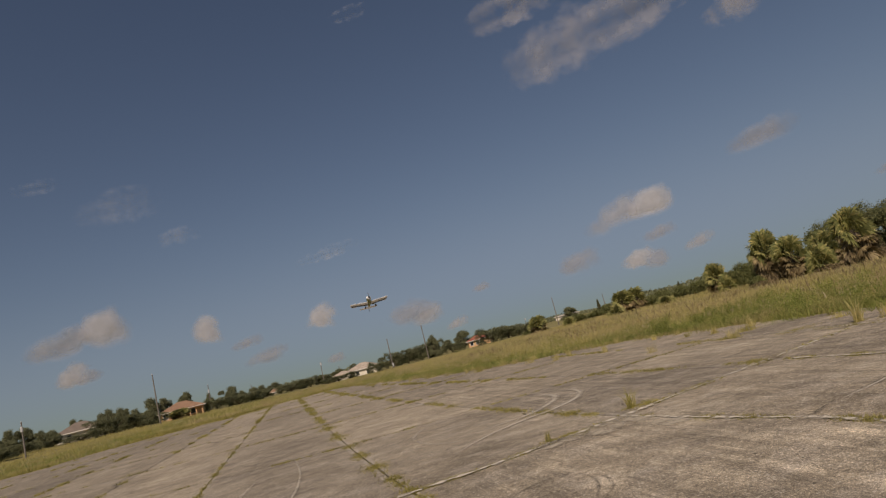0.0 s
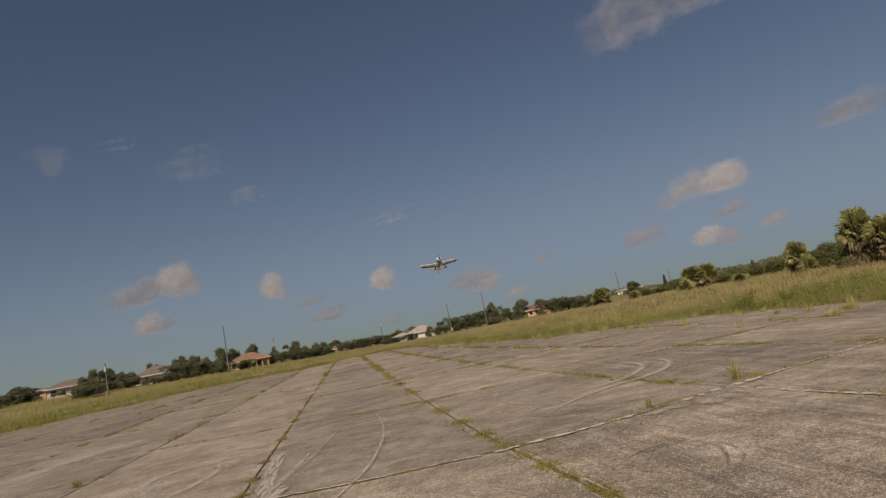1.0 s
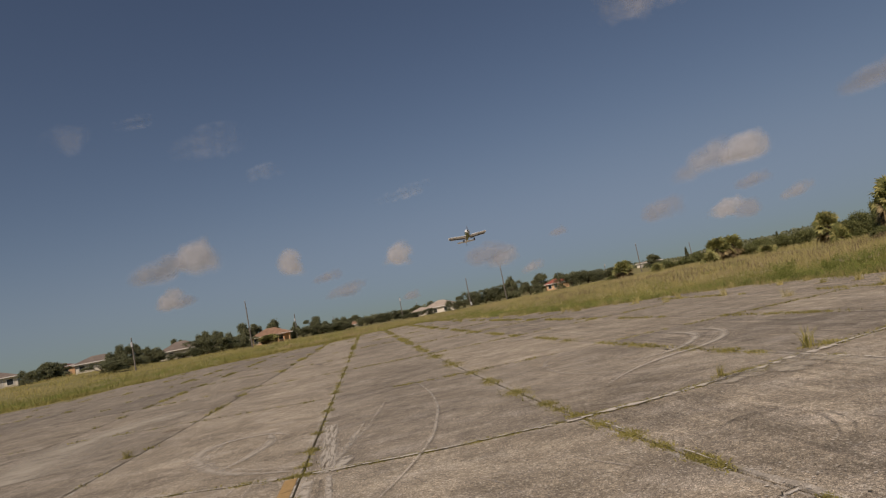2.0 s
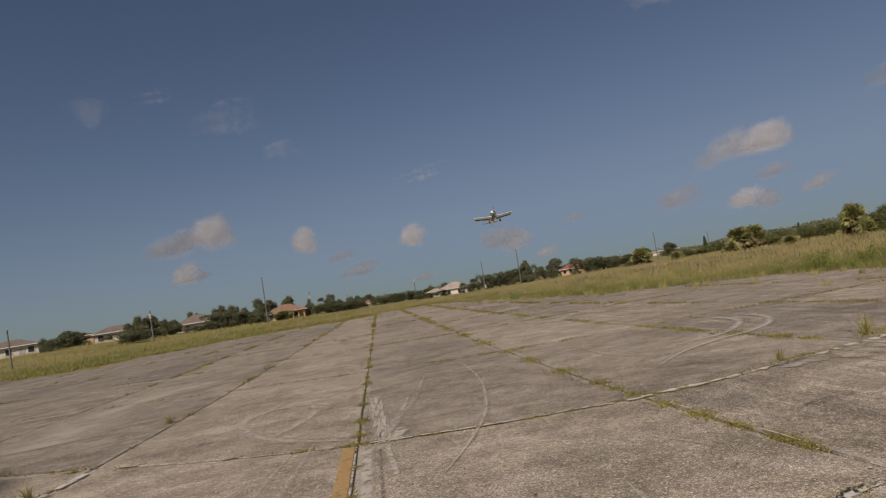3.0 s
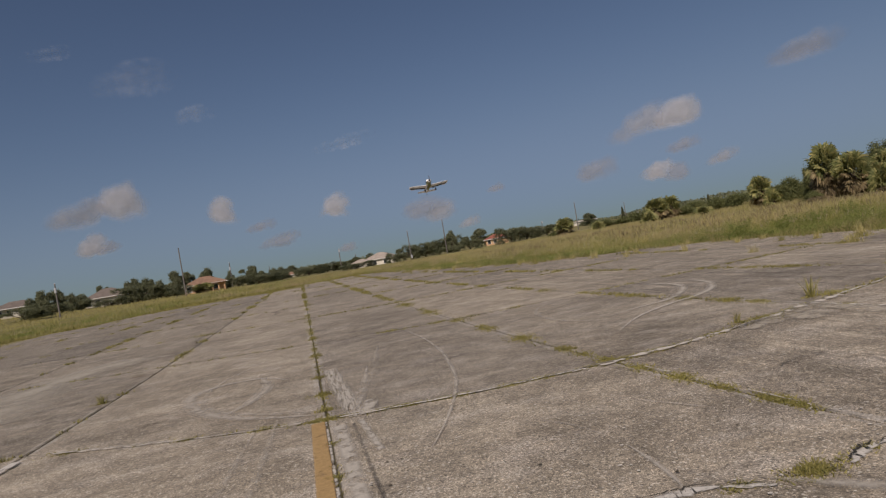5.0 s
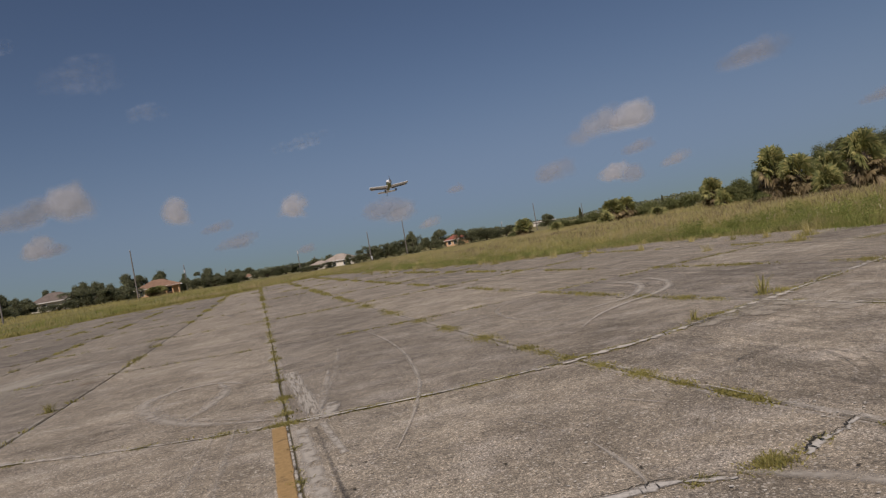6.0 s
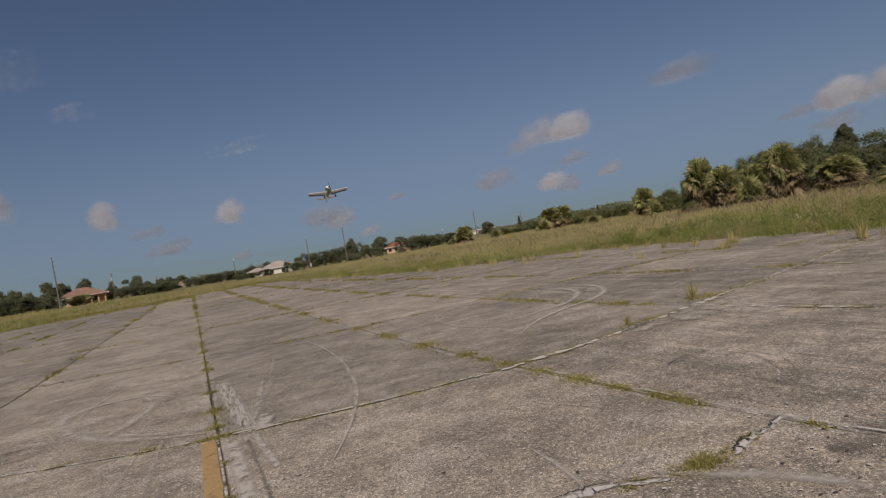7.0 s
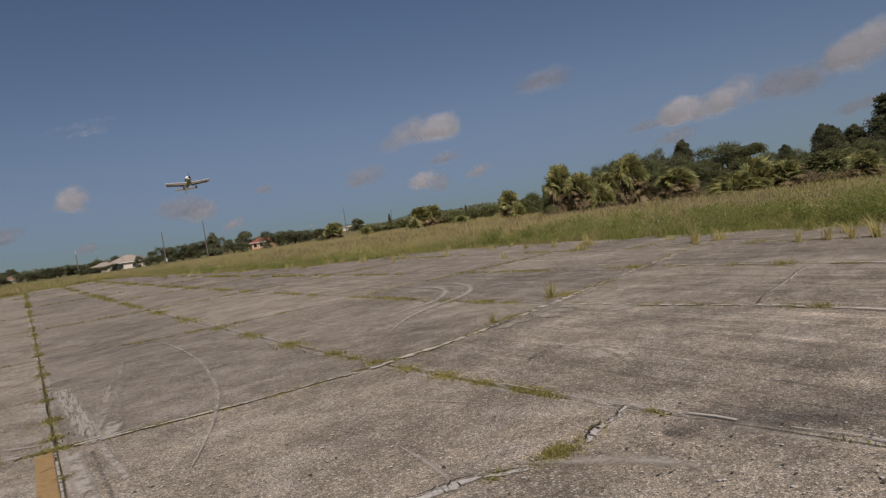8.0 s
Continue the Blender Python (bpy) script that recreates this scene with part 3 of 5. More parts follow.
    # green weeds in a low band along the edge
    y = rng.uniform(-10, 60, 1500)
    x = east_edge(y) + 0.4 + np.abs(rng.normal(0, 1.5, 1500))
    px, py = clumped(x, y, 16, 0.2)
    ob = blades("edge_weeds", on_land(px, py), rng.uniform(0.1, 0.34, len(px)), rng.uniform(0.014, 0.035, len(px)), GRASS_GREEN, 1.8)
    tagged(ob, "low green weeds along the concrete edge", "weeds", kind="stuff")
    # leafy weeds and low bushes scattered in the grass
    y = rng.uniform(-6, 70, 420)
    x = east_edge(y) + 0.7 + rng.uniform(0, 1, 420) ** 2.6 * 16
    size = rng.uniform(0.0, 1.0, 420) ** 2 * 0.36 + 0.12
    k = np.repeat(np.arange(420), 260)
    d = rng.normal(0, 1, (len(k), 3))
    d /= np.linalg.norm(d, axis=1)[:, None]
    pts = np.stack([x[k], y[k], terrain(x[k], y[k]) + size[k] * 0.8], 1) + d * (size[k] * rng.uniform(0.5, 1.1, len(k)))[:, None] * np.array([1.5, 1.5, 0.9])
    v, f = leaves(pts, d, size[k] * 0.09, 0.25)
    tagged(raw_object("weed_bushes", v, f, GRASS_GREEN), "leafy green weeds growing in the tall grass", "weeds", kind="stuff")
    # a taller green thicket where the grass is rank, beside the near edge
    m = 120
    y = rng.uniform(1, 26, m)
    x = east_edge(y) + 0.7 + rng.uniform(0, 1, m) ** 1.3 * 6
    size = rng.uniform(0.0, 1.0, m) ** 1.5 * 0.38 + 0.16
    k = np.repeat(np.arange(m), 520)
    d = rng.normal(0, 1, (len(k), 3))
    d /= np.linalg.norm(d, axis=1)[:, None]
    size = size * (1 + 0.8 * smooth(17, 8, y))
    pts = np.stack([x[k], y[k], terrain(x[k], y[k]) + size[k] * 0.7], 1) + d * (size[k] * rng.uniform(0.3, 1.1, len(k)))[:, None] * np.array([1.6, 1.6, 0.9])
    pts[:, 2] = np.maximum(pts[:, 2], 0.01)
    v, f = leaves(pts, d, size[k] * 0.075, 0.22)
    tagged(raw_object("rank_weeds", v, f, GRASS_GREEN), "rank green weeds thick beside the concrete", "weeds", kind="stuff")
    # north and west
    x = rng.uniform(-95, 60, 9000)
    y = north_edge(np.clip(x, -45, 13)) + rng.uniform(0, 1, 9000) ** 1.4 * 90
    keep = (x < 13) | (y > 84)
    px, py = clumped(x[keep], y[keep], 12, 0.5)
    tall = rng.uniform(0.2, 0.7, len(px)) * (0.25 + 1.1 * tussocks(px, py, 3.5, 12)) * (0.3 + 0.7 * smooth(0, 9, py - north_edge(np.clip(px, -45, 13)) + 3 * tussocks(px, py, 2.0, 14)))
    wide = rng.uniform(0.025, 0.055, len(px))
    west = px < -4 + 10 * np.sin(py * 0.12)
    for name, part_of, mat in (("north_grass", ~west, GRASS_FIELD), ("north_west_grass", west, GRASS)):
        ob = blades(name, on_land(px[part_of], py[part_of]), tall[part_of], wide[part_of], mat, 0.8)
        tagged(ob, "tall dry grass beyond the end of the apron", "grass", kind="stuff")
    x = rng.uniform(-45, 12, 900)
    y = north_edge(x) + 0.3 + rng.normal(0, 1.4, 900)
    px, py = clumped(x, y, 22, 0.25)
    ob = blades("far_edge_weeds", on_land(px, py), rng.uniform(0.08, 0.4, len(px)) * (0.2 + 1.2 * tussocks(px, py, 2.5, 15)), rng.uniform(0.02, 0.05, len(px)), JOINT_GRASS, 1.4)
    tagged(ob, "yellow-green weeds along the far end of the concrete", "weeds", kind="stuff")
    x = rng.uniform(-110, -22, 5200)
    y = rng.uniform(36, 75, 5200)
    keep = y > np.interp(x, (-110, -45, -35, -25, -22), (44, 60, 66, 61, 66))
    px, py = clumped(x[keep], y[keep], 14, 0.5)
    ob = blades("west_grass", on_land(px, py), rng.uniform(0.2, 0.65, len(px)) * (0.2 + 1.1 * tussocks(px, py, 3.0, 13)), rng.uniform(0.025, 0.05, len(px)), GRASS, 0.8)
    tagged(ob, "tall dry grass on the west side", "grass", kind="stuff")


# ---- weeds that follow the joints ----
def build_joint_grass():
    r = random.Random(5)
    px, py, tall, wide = [], [], [], []

    def sprout(x, y, n, spread, low, high, width):
        for _ in range(n):
            px.append(x + r.gauss(0, spread))
            py.append(y + r.gauss(0, spread))
            tall.append(r.uniform(low, high))
            wide.append(r.uniform(0.6, 1.3) * width)

    density = {7: 0.6, 8: 0.9, 9: 1.2, 10: 1.5, 11: 1.8, 12: 1.3, 13: 2.6, 14: 2.4, 15: 2.6}
    for i in range(5, 16):
        y = 3.0
        while y < 80:
            y += r.expovariate(1) * (0.35 + y * 0.02) / density.get(i, 0.15) / (1.7 if y > 14 else 1.0)
            if noise.noise((i * 7.3, y * 0.35, 0)) > (-0.4 if i == 11 else (0.25 if y < 9.6 else -0.1) if i in (12, 13, 14) else 0.05):
                far = y / 30
                slim = 0.6 if i == 11 else 1.0
                sprout(lane(i, y), y, r.randint(5, 14) + int(14 * min(far, 1.5) * slim), (0.05 + 0.045 * far) * slim, 0.015, 0.035 + 0.09 * min(far, 1.2) * slim, 0.012 + 0.016 * far * slim)
    for j in range(2, len(ROWS)):
        x = -20.0
        thick = 6.0 if j == 3 else 5.5 if j < 7 else 3.0
        while x < 17:
            x += r.expovariate(1) * (0.3 + ROWS[j] * 0.012) / (1.6 if x < 2.4 else thick)
            y = row(j, x)
            if noise.noise((x * 0.4, j * 5.1, 3)) > -0.15 and y < apron_end(x):
                far = y / 30
                sprout(x, y, r.randint(6, 14), (0.04 if j == 3 else 0.055) + 0.045 * far, 0.012, 0.04 + 0.05 * far, 0.012 + 0.018 * far)
    pos = np.stack([px, py, np.zeros(len(px)) - 0.01], 1)
    ob = blades("joint_grass", pos, np.array(tall), np.array(wide), JOINT_GRASS, 1.2)
    tagged(ob, "short grass growing out of the slab joints", "grass", kind="stuff")


def grass_tuft(x, y, tall, spread, n, mat, label, along=(1.0, 0.45)):
    ob0 = empty("grass_tuft", (x, y, 0.0))
    a = rng.normal(0, spread * 0.4, (n, 2))
    pos = np.stack([a[:, 0], a[:, 1], np.zeros(n) - 0.01], 1)
    ob = blades("blade_clump", pos, rng.uniform(0.35, 1.0, n) * tall, rng.uniform(0.005, 0.011, n) * (1 + tall), mat, 0.95, ob0)
    n = int(n * 2.4)
    low = rng.normal(0, spread, (n, 2)) * np.array(along)
    runners = blades("runner_mat", np.stack([low[:, 0], low[:, 1], np.zeros(n) - 0.005], 1), rng.uniform(0.01, 0.04, n), rng.uniform(0.008, 0.018, n), JOINT_GRASS, 2.4, ob0)
    tagged(ob, kind="stuff")
    tagged(runners, kind="stuff")
    tagged(ob0, label, "grass", "tufts on the apron")
    return ob


# ---- wear on the concrete ----
def flat_strip(name, points, width, mat, z, label, category, taper=False, uneven=0.0):
    """A thin layer along a line of points on the concrete."""
    bm = bmesh.new()
    uv = bm.loops.layers.uv.new("across")
    pts = [Vector(p) for p in points]
    chance = random.Random(len(pts))
    left, right = [], []
    for k, p in enumerate(pts):
        d = (pts[min(k + 1, len(pts) - 1)] - pts[max(k - 1, 0)]).normalized()
        w = width * (0.5 if not taper else 0.5 * math.sin(math.pi * (k + 0.5) / len(pts)))
        w *= 1 + uneven * chance.uniform(-1, 1)
        s = Vector((-d.y, d.x)) * w
        left.append(bm.verts.new((*(p + s), z)))
        right.append(bm.verts.new((*(p - s), z)))
    for k in range(len(pts) - 1):
        f = bm.faces.new((left[k], right[k], right[k + 1], left[k + 1]))
        for loop, u in zip(f.loops, (0, 1, 1, 0)):
            loop[uv].uv = (u, k)
    ob = mesh_object(name, bm, mat)
    return tagged(ob, label, category, kind="structure")


def arc(cx, cy, rx, ry, a0, a1, turn=0.0, n=40):
    c, s = math.cos(radians(turn)), math.sin(radians(turn))
    out = []
    for k in range(n + 1):
        a = radians(a0 + (a1 - a0) * k / n)
        u, v = rx * math.cos(a), ry * math.sin(a)
        out.append((cx + c * u - s * v, cy + s * u + c * v))
    return out


def curve_through(pts, steps=10):
    """A smooth line through the given points."""
    p = [Vector(v) for v in (pts[0], *pts, pts[-1])]
    out = []
    for a, b, c, d in zip(p, p[1:], p[2:], p[3:]):
        for k in range(steps):
            t = k / steps
            out.append(tuple(0.5 * (2 * b + (c - a) * t + (2 * a - 5 * b + 4 * c - d) * t * t + (3 * b - a - 3 * c + d) * t ** 3)))
    return out + [tuple(pts[-1])]


def ragged(a, b, n, wobble, seed):
    r = random.Random(seed)
    a, b = Vector(a), Vector(b)
    side = Vector((-(b - a).y, (b - a).x)).normalized()
    return [tuple(a.lerp(b, k / n) + side * r.uniform(-wobble, wobble)) for k in range(n + 1)]


def build_wear():
    z = 0.018
    flat_strip("paint_strip", [(2.49, 9.98), (2.49, 8.6), (2.49, 7.2), (2.49, 5.4)], 0.17, ORANGE, z, "faded orange painted strip beside a joint", "paint strip")
    flat_strip("paint_remains", [(2.58, 9.95), (2.58, 8.2), (2.58, 6.2)], 0.045, LIP, z, "pale remains of old paint", "paint strip")
    flat_strip("paint_remains", [(2.97, 9.7), (3.01, 9.0), (3.05, 8.4)], 0.1, PALE_STRIP, z, "pale remains of old paint", "paint strip")
    flat_strip("paint_remains", [(2.8, 13.6), (2.86, 11.8), (2.95, 9.9)], 0.3, PAINT_STREAK, z + 0.004, "pale remains of old paint", "paint strip")
    flat_strip("paint_remains", [(3.2, 10.6), (3.12, 10.2), (3.06, 9.9)], 0.24, PALE_STRIP, z + 0.006, "pale remains of old paint", "paint strip")
    flat_strip("paint_remains", [(2.72, 9.65), (2.74, 8.2), (2.76, 6.4)], 0.2, PALE_STRIP, z + 0.002, "pale remains of old paint", "paint strip")
    flat_strip("cement_wash", curve_through([(-3.7, 15.0), (-4.0, 17.2), (-4.1, 19.6), (-3.5, 21.8), (-2.4, 23.0)]), 3.0, PALE, z, "pale washed stretch of concrete", "stain")
    flat_strip("rust_stain", ragged((-1.9, 18.2), (-0.5, 18.6), 6, 0.2, 61), 0.7, RUST, z + 0.001, "faint orange stain on the concrete", "stain", True)
    flat_strip("cement_patch", ragged((8.6, 23.8), (9.6, 23.0), 4, 0.03, 6), 0.9, PATCH, z, "pale square cement patch", "patch")
    flat_strip("cement_patch", [(9.92, 10.4), (9.88, 9.8), (9.85, 9.2), (9.86, 8.75)], 0.4, PATCH, z + 0.002, "pale smoothed wedge of cement beside a joint", "patch", uneven=0.2)
    marks = [
        (curve_through([(7.3, 11.5), (8.2, 12.4), (9.2, 13.0), (10.0, 13.3), (10.8, 13.9), (11.4, 14.9), (11.45, 15.8), (10.9, 16.4)]), 0.2, TYRE_WHITE),
        (curve_through([(7.9, 13.0), (8.7, 13.3), (9.45, 13.5), (10.0, 13.9), (10.6, 14.6), (10.95, 15.4), (10.9, 16.2), (10.3, 16.8), (9.6, 17.0)]), 0.2, TYRE_WHITE),
        (curve_through([(8.2, 12.2), (7.4, 13.2), (7.25, 14.6), (7.7, 16.0), (8.8, 16.8)]), 0.13, TYRE_FAINT),
        (curve_through([(4.2, 19.2), (4.6, 17.7), (4.78, 15.5), (4.73, 13.3), (4.54, 11.7), (4.33, 10.5), (4.0, 9.4), (3.7, 8.6), (3.4, 7.9)]), 0.07, TYRE_LIGHT),
        (curve_through([(2.5, 10.4), (2.0, 10.75), (1.4, 11.3), (0.91, 12.1), (0.56, 13.0), (0.5, 13.8), (0.84, 14.3), (1.6, 14.2), (2.1, 13.4)]), 0.3, TYRE_LIGHT),
        (curve_through([(1.6, 14.2), (1.75, 13.2), (1.55, 12.2), (1.2, 11.5)]), 0.24, TYRE_LIGHT),
        (curve_through([(2.45, 10.6), (1.8, 11.1), (1.1, 12.0), (0.75, 13.1), (0.9, 14.8), (1.8, 16.8)]), 0.14, TYRE_FAINT),
    ]
    marks += [
        (curve_through([(2.0, 10.6), (1.9, 8.6), (1.75, 7.0)]), 0.1, TYRE_FAINT), (curve_through([(1.75, 10.3), (1.6, 8.6), (1.5, 7.2)]), 0.08, TYRE_FAINT),
        (curve_through([(3.42, 13.2), (3.25, 11.9), (3.07, 10.7), (2.92, 10.2)]), 0.14, TYRE_LIGHT),
        (curve_through([(5.2, 5.9), (5.45, 5.62), (5.68, 5.35), (5.85, 5.0), (5.95, 4.6)]), 0.16, TYRE_LIGHT),
        (curve_through([(6.9, 7.7), (7.2, 7.95), (7.54, 8.05), (7.83, 7.95), (7.9, 7.6), (7.72, 7.1), (7.46, 6.75)]), 0.085, TYRE_DARK),
        (curve_through([(7.88, 7.8), (7.98, 7.45), (7.86, 7.05), (7.6, 6.75)]), 0.05, TYRE_DARK),
        (curve_through([(4.85, 7.0), (4.82, 6.6), (4.77, 6.24), (4.7, 6.0)]), 0.05, TYRE_LIGHT),
        (curve_through([(5.44, 8.22), (5.72, 7.61), (5.98, 7.08)]), 0.04, TYRE_FAINT),
    ]
    marks += [
        (curve_through([(3.86, 15.35), (3.45, 12.46), (3.1, 11.11)]), 0.16, TYRE_FAINT),
        (curve_through([(4.82, 7.34), (4.71, 7.82), (4.51, 8.18)]), 0.04, TYRE_FAINT),
        (arc(0.3, 33.0, 0.9, 2.2, -60, 120, 0), 0.3, TYRE_DARK), (ragged((11.2, 16.8), (13.6, 15.6), 8, 0.05, 21), 0.2, TYRE_DARK),
        (arc(-0.6, 26.0, 0.7, 2.2, 120, 250, 0), 0.22, TYRE_DARK), (ragged((12.3, 36.0), (13.2, 33.2), 6, 0.05, 22), 0.35, TYRE_DARK),
        (curve_through([(6.0, 14.6), (7.4, 15.2), (8.9, 16.0), (10.2, 16.2)]), 0.09, TYRE_FAINT), (curve_through([(5.2, 12.6), (6.6, 13.4), (8.0, 13.6)]), 0.08, TYRE_FAINT),
    ]
    for k, (pts, w, mat) in enumerate(marks):
        tone = "dark" if mat == TYRE_DARK else "pale"
        flat_strip("tyre_mark", pts, w * 1.3, mat, z + 0.002 * (k % 4) + 0.004, f"{tone} curved tyre mark on the concrete", "tyre mark", True)
    edge = random.Random(31)
    # worn, pale lips along the first crosswise joint
    for x0, x1, off, w, mat in ((2.75, 4.4, -0.035, 0.055, LIP_WIDE), (4.3, 6.2, -0.035, 0.055, LIP_WIDE), (5.6, 8.6, -0.06, 0.11, LIP_WIDE), (2.75, 3.4, 0.05, 0.06, PALE_STRIP),
                                (-0.9, 2.3, -0.05, 0.05, PALE_STRIP), (8.4, 10.6, -0.08, 0.15, LIP_WIDE), (10.6, 14.0, -0.05, 0.08, LIP), (14.2, 17.0, -0.07, 0.12, LIP), (8.2, 10.1, -0.22, 0.34, PATCH), (9.0, 10.0, -0.55, 0.45, PATCH)):
        pts = [(x, row(3, x) + off + edge.uniform(-0.018, 0.018)) for x in np.linspace(x0, x1, int((x1 - x0) / 0.09))]
        flat_strip("worn_lip", pts, w * 1.15, mat, z + 0.01, "pale worn lip along a slab joint", "joint", uneven=0.6)
    for i, y0, y1 in ((12, 4.2, 4.8), (12, 5.15, 6.0), (12, 6.9, 7.5), (12, 8.6, 9.1), (13, 5.0, 9.4), (13, 9.6, 10.4), (10, 8.6, 9.6), (10, 9.9, 10.6), (10, 10.8, 11.5), (14, 5.0, 7.9), (14, 8.6, 11.0), (15, 9.0, 16.0)):
        pts = [(lane(i, y) + {10: 0.075, 12: 0.025}.get(i, -0.05) + edge.uniform(-0.02, 0.02), y) for y in np.linspace(y0, y1, int((y1 - y0) / 0.13))]
        flat_strip("worn_lip", pts, {10: 0.13, 12: 0.035}.get(i, 0.09), {10: CHIP}.get(i, LIP), z + 0.012, "pale worn lip along a slab joint", "joint", uneven=0.6)
    # two broad patches that darken the slabs beneath them
    for pts, w in (([(6.2, 5.45), (6.7, 5.1), (7.1, 4.7), (7.5, 4.1)], 1.5), ([(-3.4, 13.4), (-2.4, 11.0), (-2.0, 9.4)], 1.0)):
        flat_strip("dark_stain", curve_through(pts, 8), w, DARK_MARK, z + 0.0015, "broad dark patch on the concrete", "stain", True)
    flat_strip("paint_shadow", [(2.88, 9.6), (2.9, 7.6), (2.93, 5.6)], 0.06, DARK_MARK, z + 0.004, "dark scuffed stripe between paint remains", "stain")
    # cracks, broken into short runs with chipped lips
    for k, (pts, w, chip) in enumerate((([(6.55, 6.05), (6.43, 6.02), (6.27, 5.95), (6.12, 5.9)], 0.016, 0.05), ([(6.14, 5.93), (6.02, 5.94), (5.9, 5.88), (5.75, 5.81)], 0.024, 0.1), ([(5.2, 5.8), (5.05, 5.88), (4.92, 5.98)], 0.012, 0.07),
                                        ([(4.92, 5.99), (4.8, 6.05), (4.66, 6.04), (4.5, 6.08), (4.2, 6.1)], 0.018, 0.13), ([(10.4, 7.05), (10.8, 7.22), (11.2, 7.34)], 0.02, 0.0), ([(11.3, 7.36), (12.3, 7.6), (13.0, 7.8), (13.9, 8.0)], 0.02, 0.05),
                                        ([(-1.3, 10.42), (-1.1, 10.1), (-0.8, 9.75), (-0.47, 9.33)], 0.03, 0.0))):
        line = curve_through(pts, 5)
        r = random.Random(70 + k)
        line = [(x + r.uniform(-0.02, 0.02), y + r.uniform(-0.02, 0.02)) for x, y in line]
        if chip:
            flat_strip("broken_lip", [(x, y - chip * 0.35) for x, y in line], chip, CHIP, z + 0.004, "pale chipped concrete along a crack", "crack", True)
        flat_strip("crack", line, w, CRACK, z + 0.014, "thin dark crack across a slab", "crack", True)


def build_spalls():
    """Short flakes broken out of the slabs, most of them lying crosswise: earth-filled ones, and pale scuffs."""
    for name, mat, n, z, low, label in (("spalls", SPALL, 1100, 0.0155, 0.36, "dark earth-filled flakes broken out of the slabs"), ("scuffs", SCUFF, 1500, 0.0145, 0.25, "pale scuffed flakes on the concrete")):
        y = rng.uniform(0, 1, n) ** 1.5 * 58 + (8 if name == "spalls" else 6)
        x = rng.uniform(-18, 17, n)
        keep = (noise_field(x * (1 if name == "spalls" else -1), y) > low) & (y > (10.8 if name == "spalls" else 11.5))
        x, y = x[keep], y[keep]
        n = len(x)
        long, wide = rng.uniform(0.05, 0.4, n) ** 1.2 * (0.5 + y / 40), rng.uniform(0.006, 0.024, n) * (0.6 + y / 30)
        a = np.where(x > 9.5, np.pi / 2, 0.05) + rng.normal(0, 0.22, n)
        ux, uy = np.cos(a), np.sin(a)
        verts = []
        for s, w in ((-1, 0.0), (-0.4, 1.0), (0.3, 0.7), (1, 0.0), (0.4, -0.9), (-0.3, -0.6)):
            w = w * rng.uniform(0.5, 1.2, n)
            verts.append(np.stack([x + ux * s * long - uy * w * wide, y + uy * s * long + ux * w * wide, np.full(n, z)], 1))
        verts = np.stack(verts, 1).reshape(-1, 3)
        faces = np.arange(6 * n).reshape(n, 6)[:, ::-1]
        tagged(raw_object(name, verts, faces, mat), label, "stains", kind="stuff")


def build_grit():
    """Small stones laid bare in the near slabs: pale ones, and dark pits where others fell out."""
    for name, mat, n, z, label in (("stone_chips", CHIP_STONE, 5200, 0.0205, "pale stone chips bare in the worn concrete"), ("pits", SPALL, 3600, 0.0195, "small dark pits in the worn concrete")):
        x, y = rng.uniform(2.8, 13.5, n), 3.2 + rng.uniform(0, 1, n) ** 0.85 * 7.2
        near = np.array([row(3, v) for v in x]) - 0.25
        keep = (y < near) & (tussocks(x, y, 0.9, 21) * 0.6 + tussocks(x, y, 0.35, 22) * 0.4 > rng.uniform(0.3, 0.75, n))
        x, y = x[keep], y[keep]
        n = len(x)
        size = 0.004 + 0.011 * rng.uniform(0, 1, n) ** 2.5
        turn = rng.uniform(0, 2 * np.pi, n)
        verts = []
        for k in range(5):
            a, r = turn + k * 2 * np.pi / 5, size * rng.uniform(0.6, 1.2, n)
            verts.append(np.stack([x + np.cos(a) * r * 1.3, y + np.sin(a) * r, np.full(n, z)], 1))
        tagged(raw_object(name, np.stack(verts, 1).reshape(-1, 3), np.arange(5 * n).reshape(n, 5), mat), label, "grit", kind="stuff")


def noise_field(x, y):
    """Slow swells between 0 and 1 over the apron."""
    return 0.5 + 0.25 * np.sin(x * 0.55 + 1.3 * np.sin(y * 0.23)) + 0.25 * np.sin(y * 0.31 + 2.0 * np.sin(x * 0.37 + 1))
# ---- trees, shrubs and palms ----
def leaves(centres, normals, size, slim=0.55):
    """Leaf quads round the given places."""
    n = len(centres)
    a = rng.normal(0, 1, (n, 3)) + normals * 0.8
    a /= np.linalg.norm(a, axis=1)[:, None]
    b = np.cross(a, rng.normal(0, 1, (n, 3)))
    b /= np.linalg.norm(b, axis=1)[:, None] + 1e-9
    c = np.cross(a, b)
    s = (size * rng.uniform(0.6, 1.3, n))[:, None]
    b, c = b * s, c * s * slim
    v = np.stack([centres - b, centres - c * 0.9 + b * 0.1, centres + b, centres + c], 1).reshape(-1, 3)
    return v, np.arange(4 * n).reshape(n, 4)


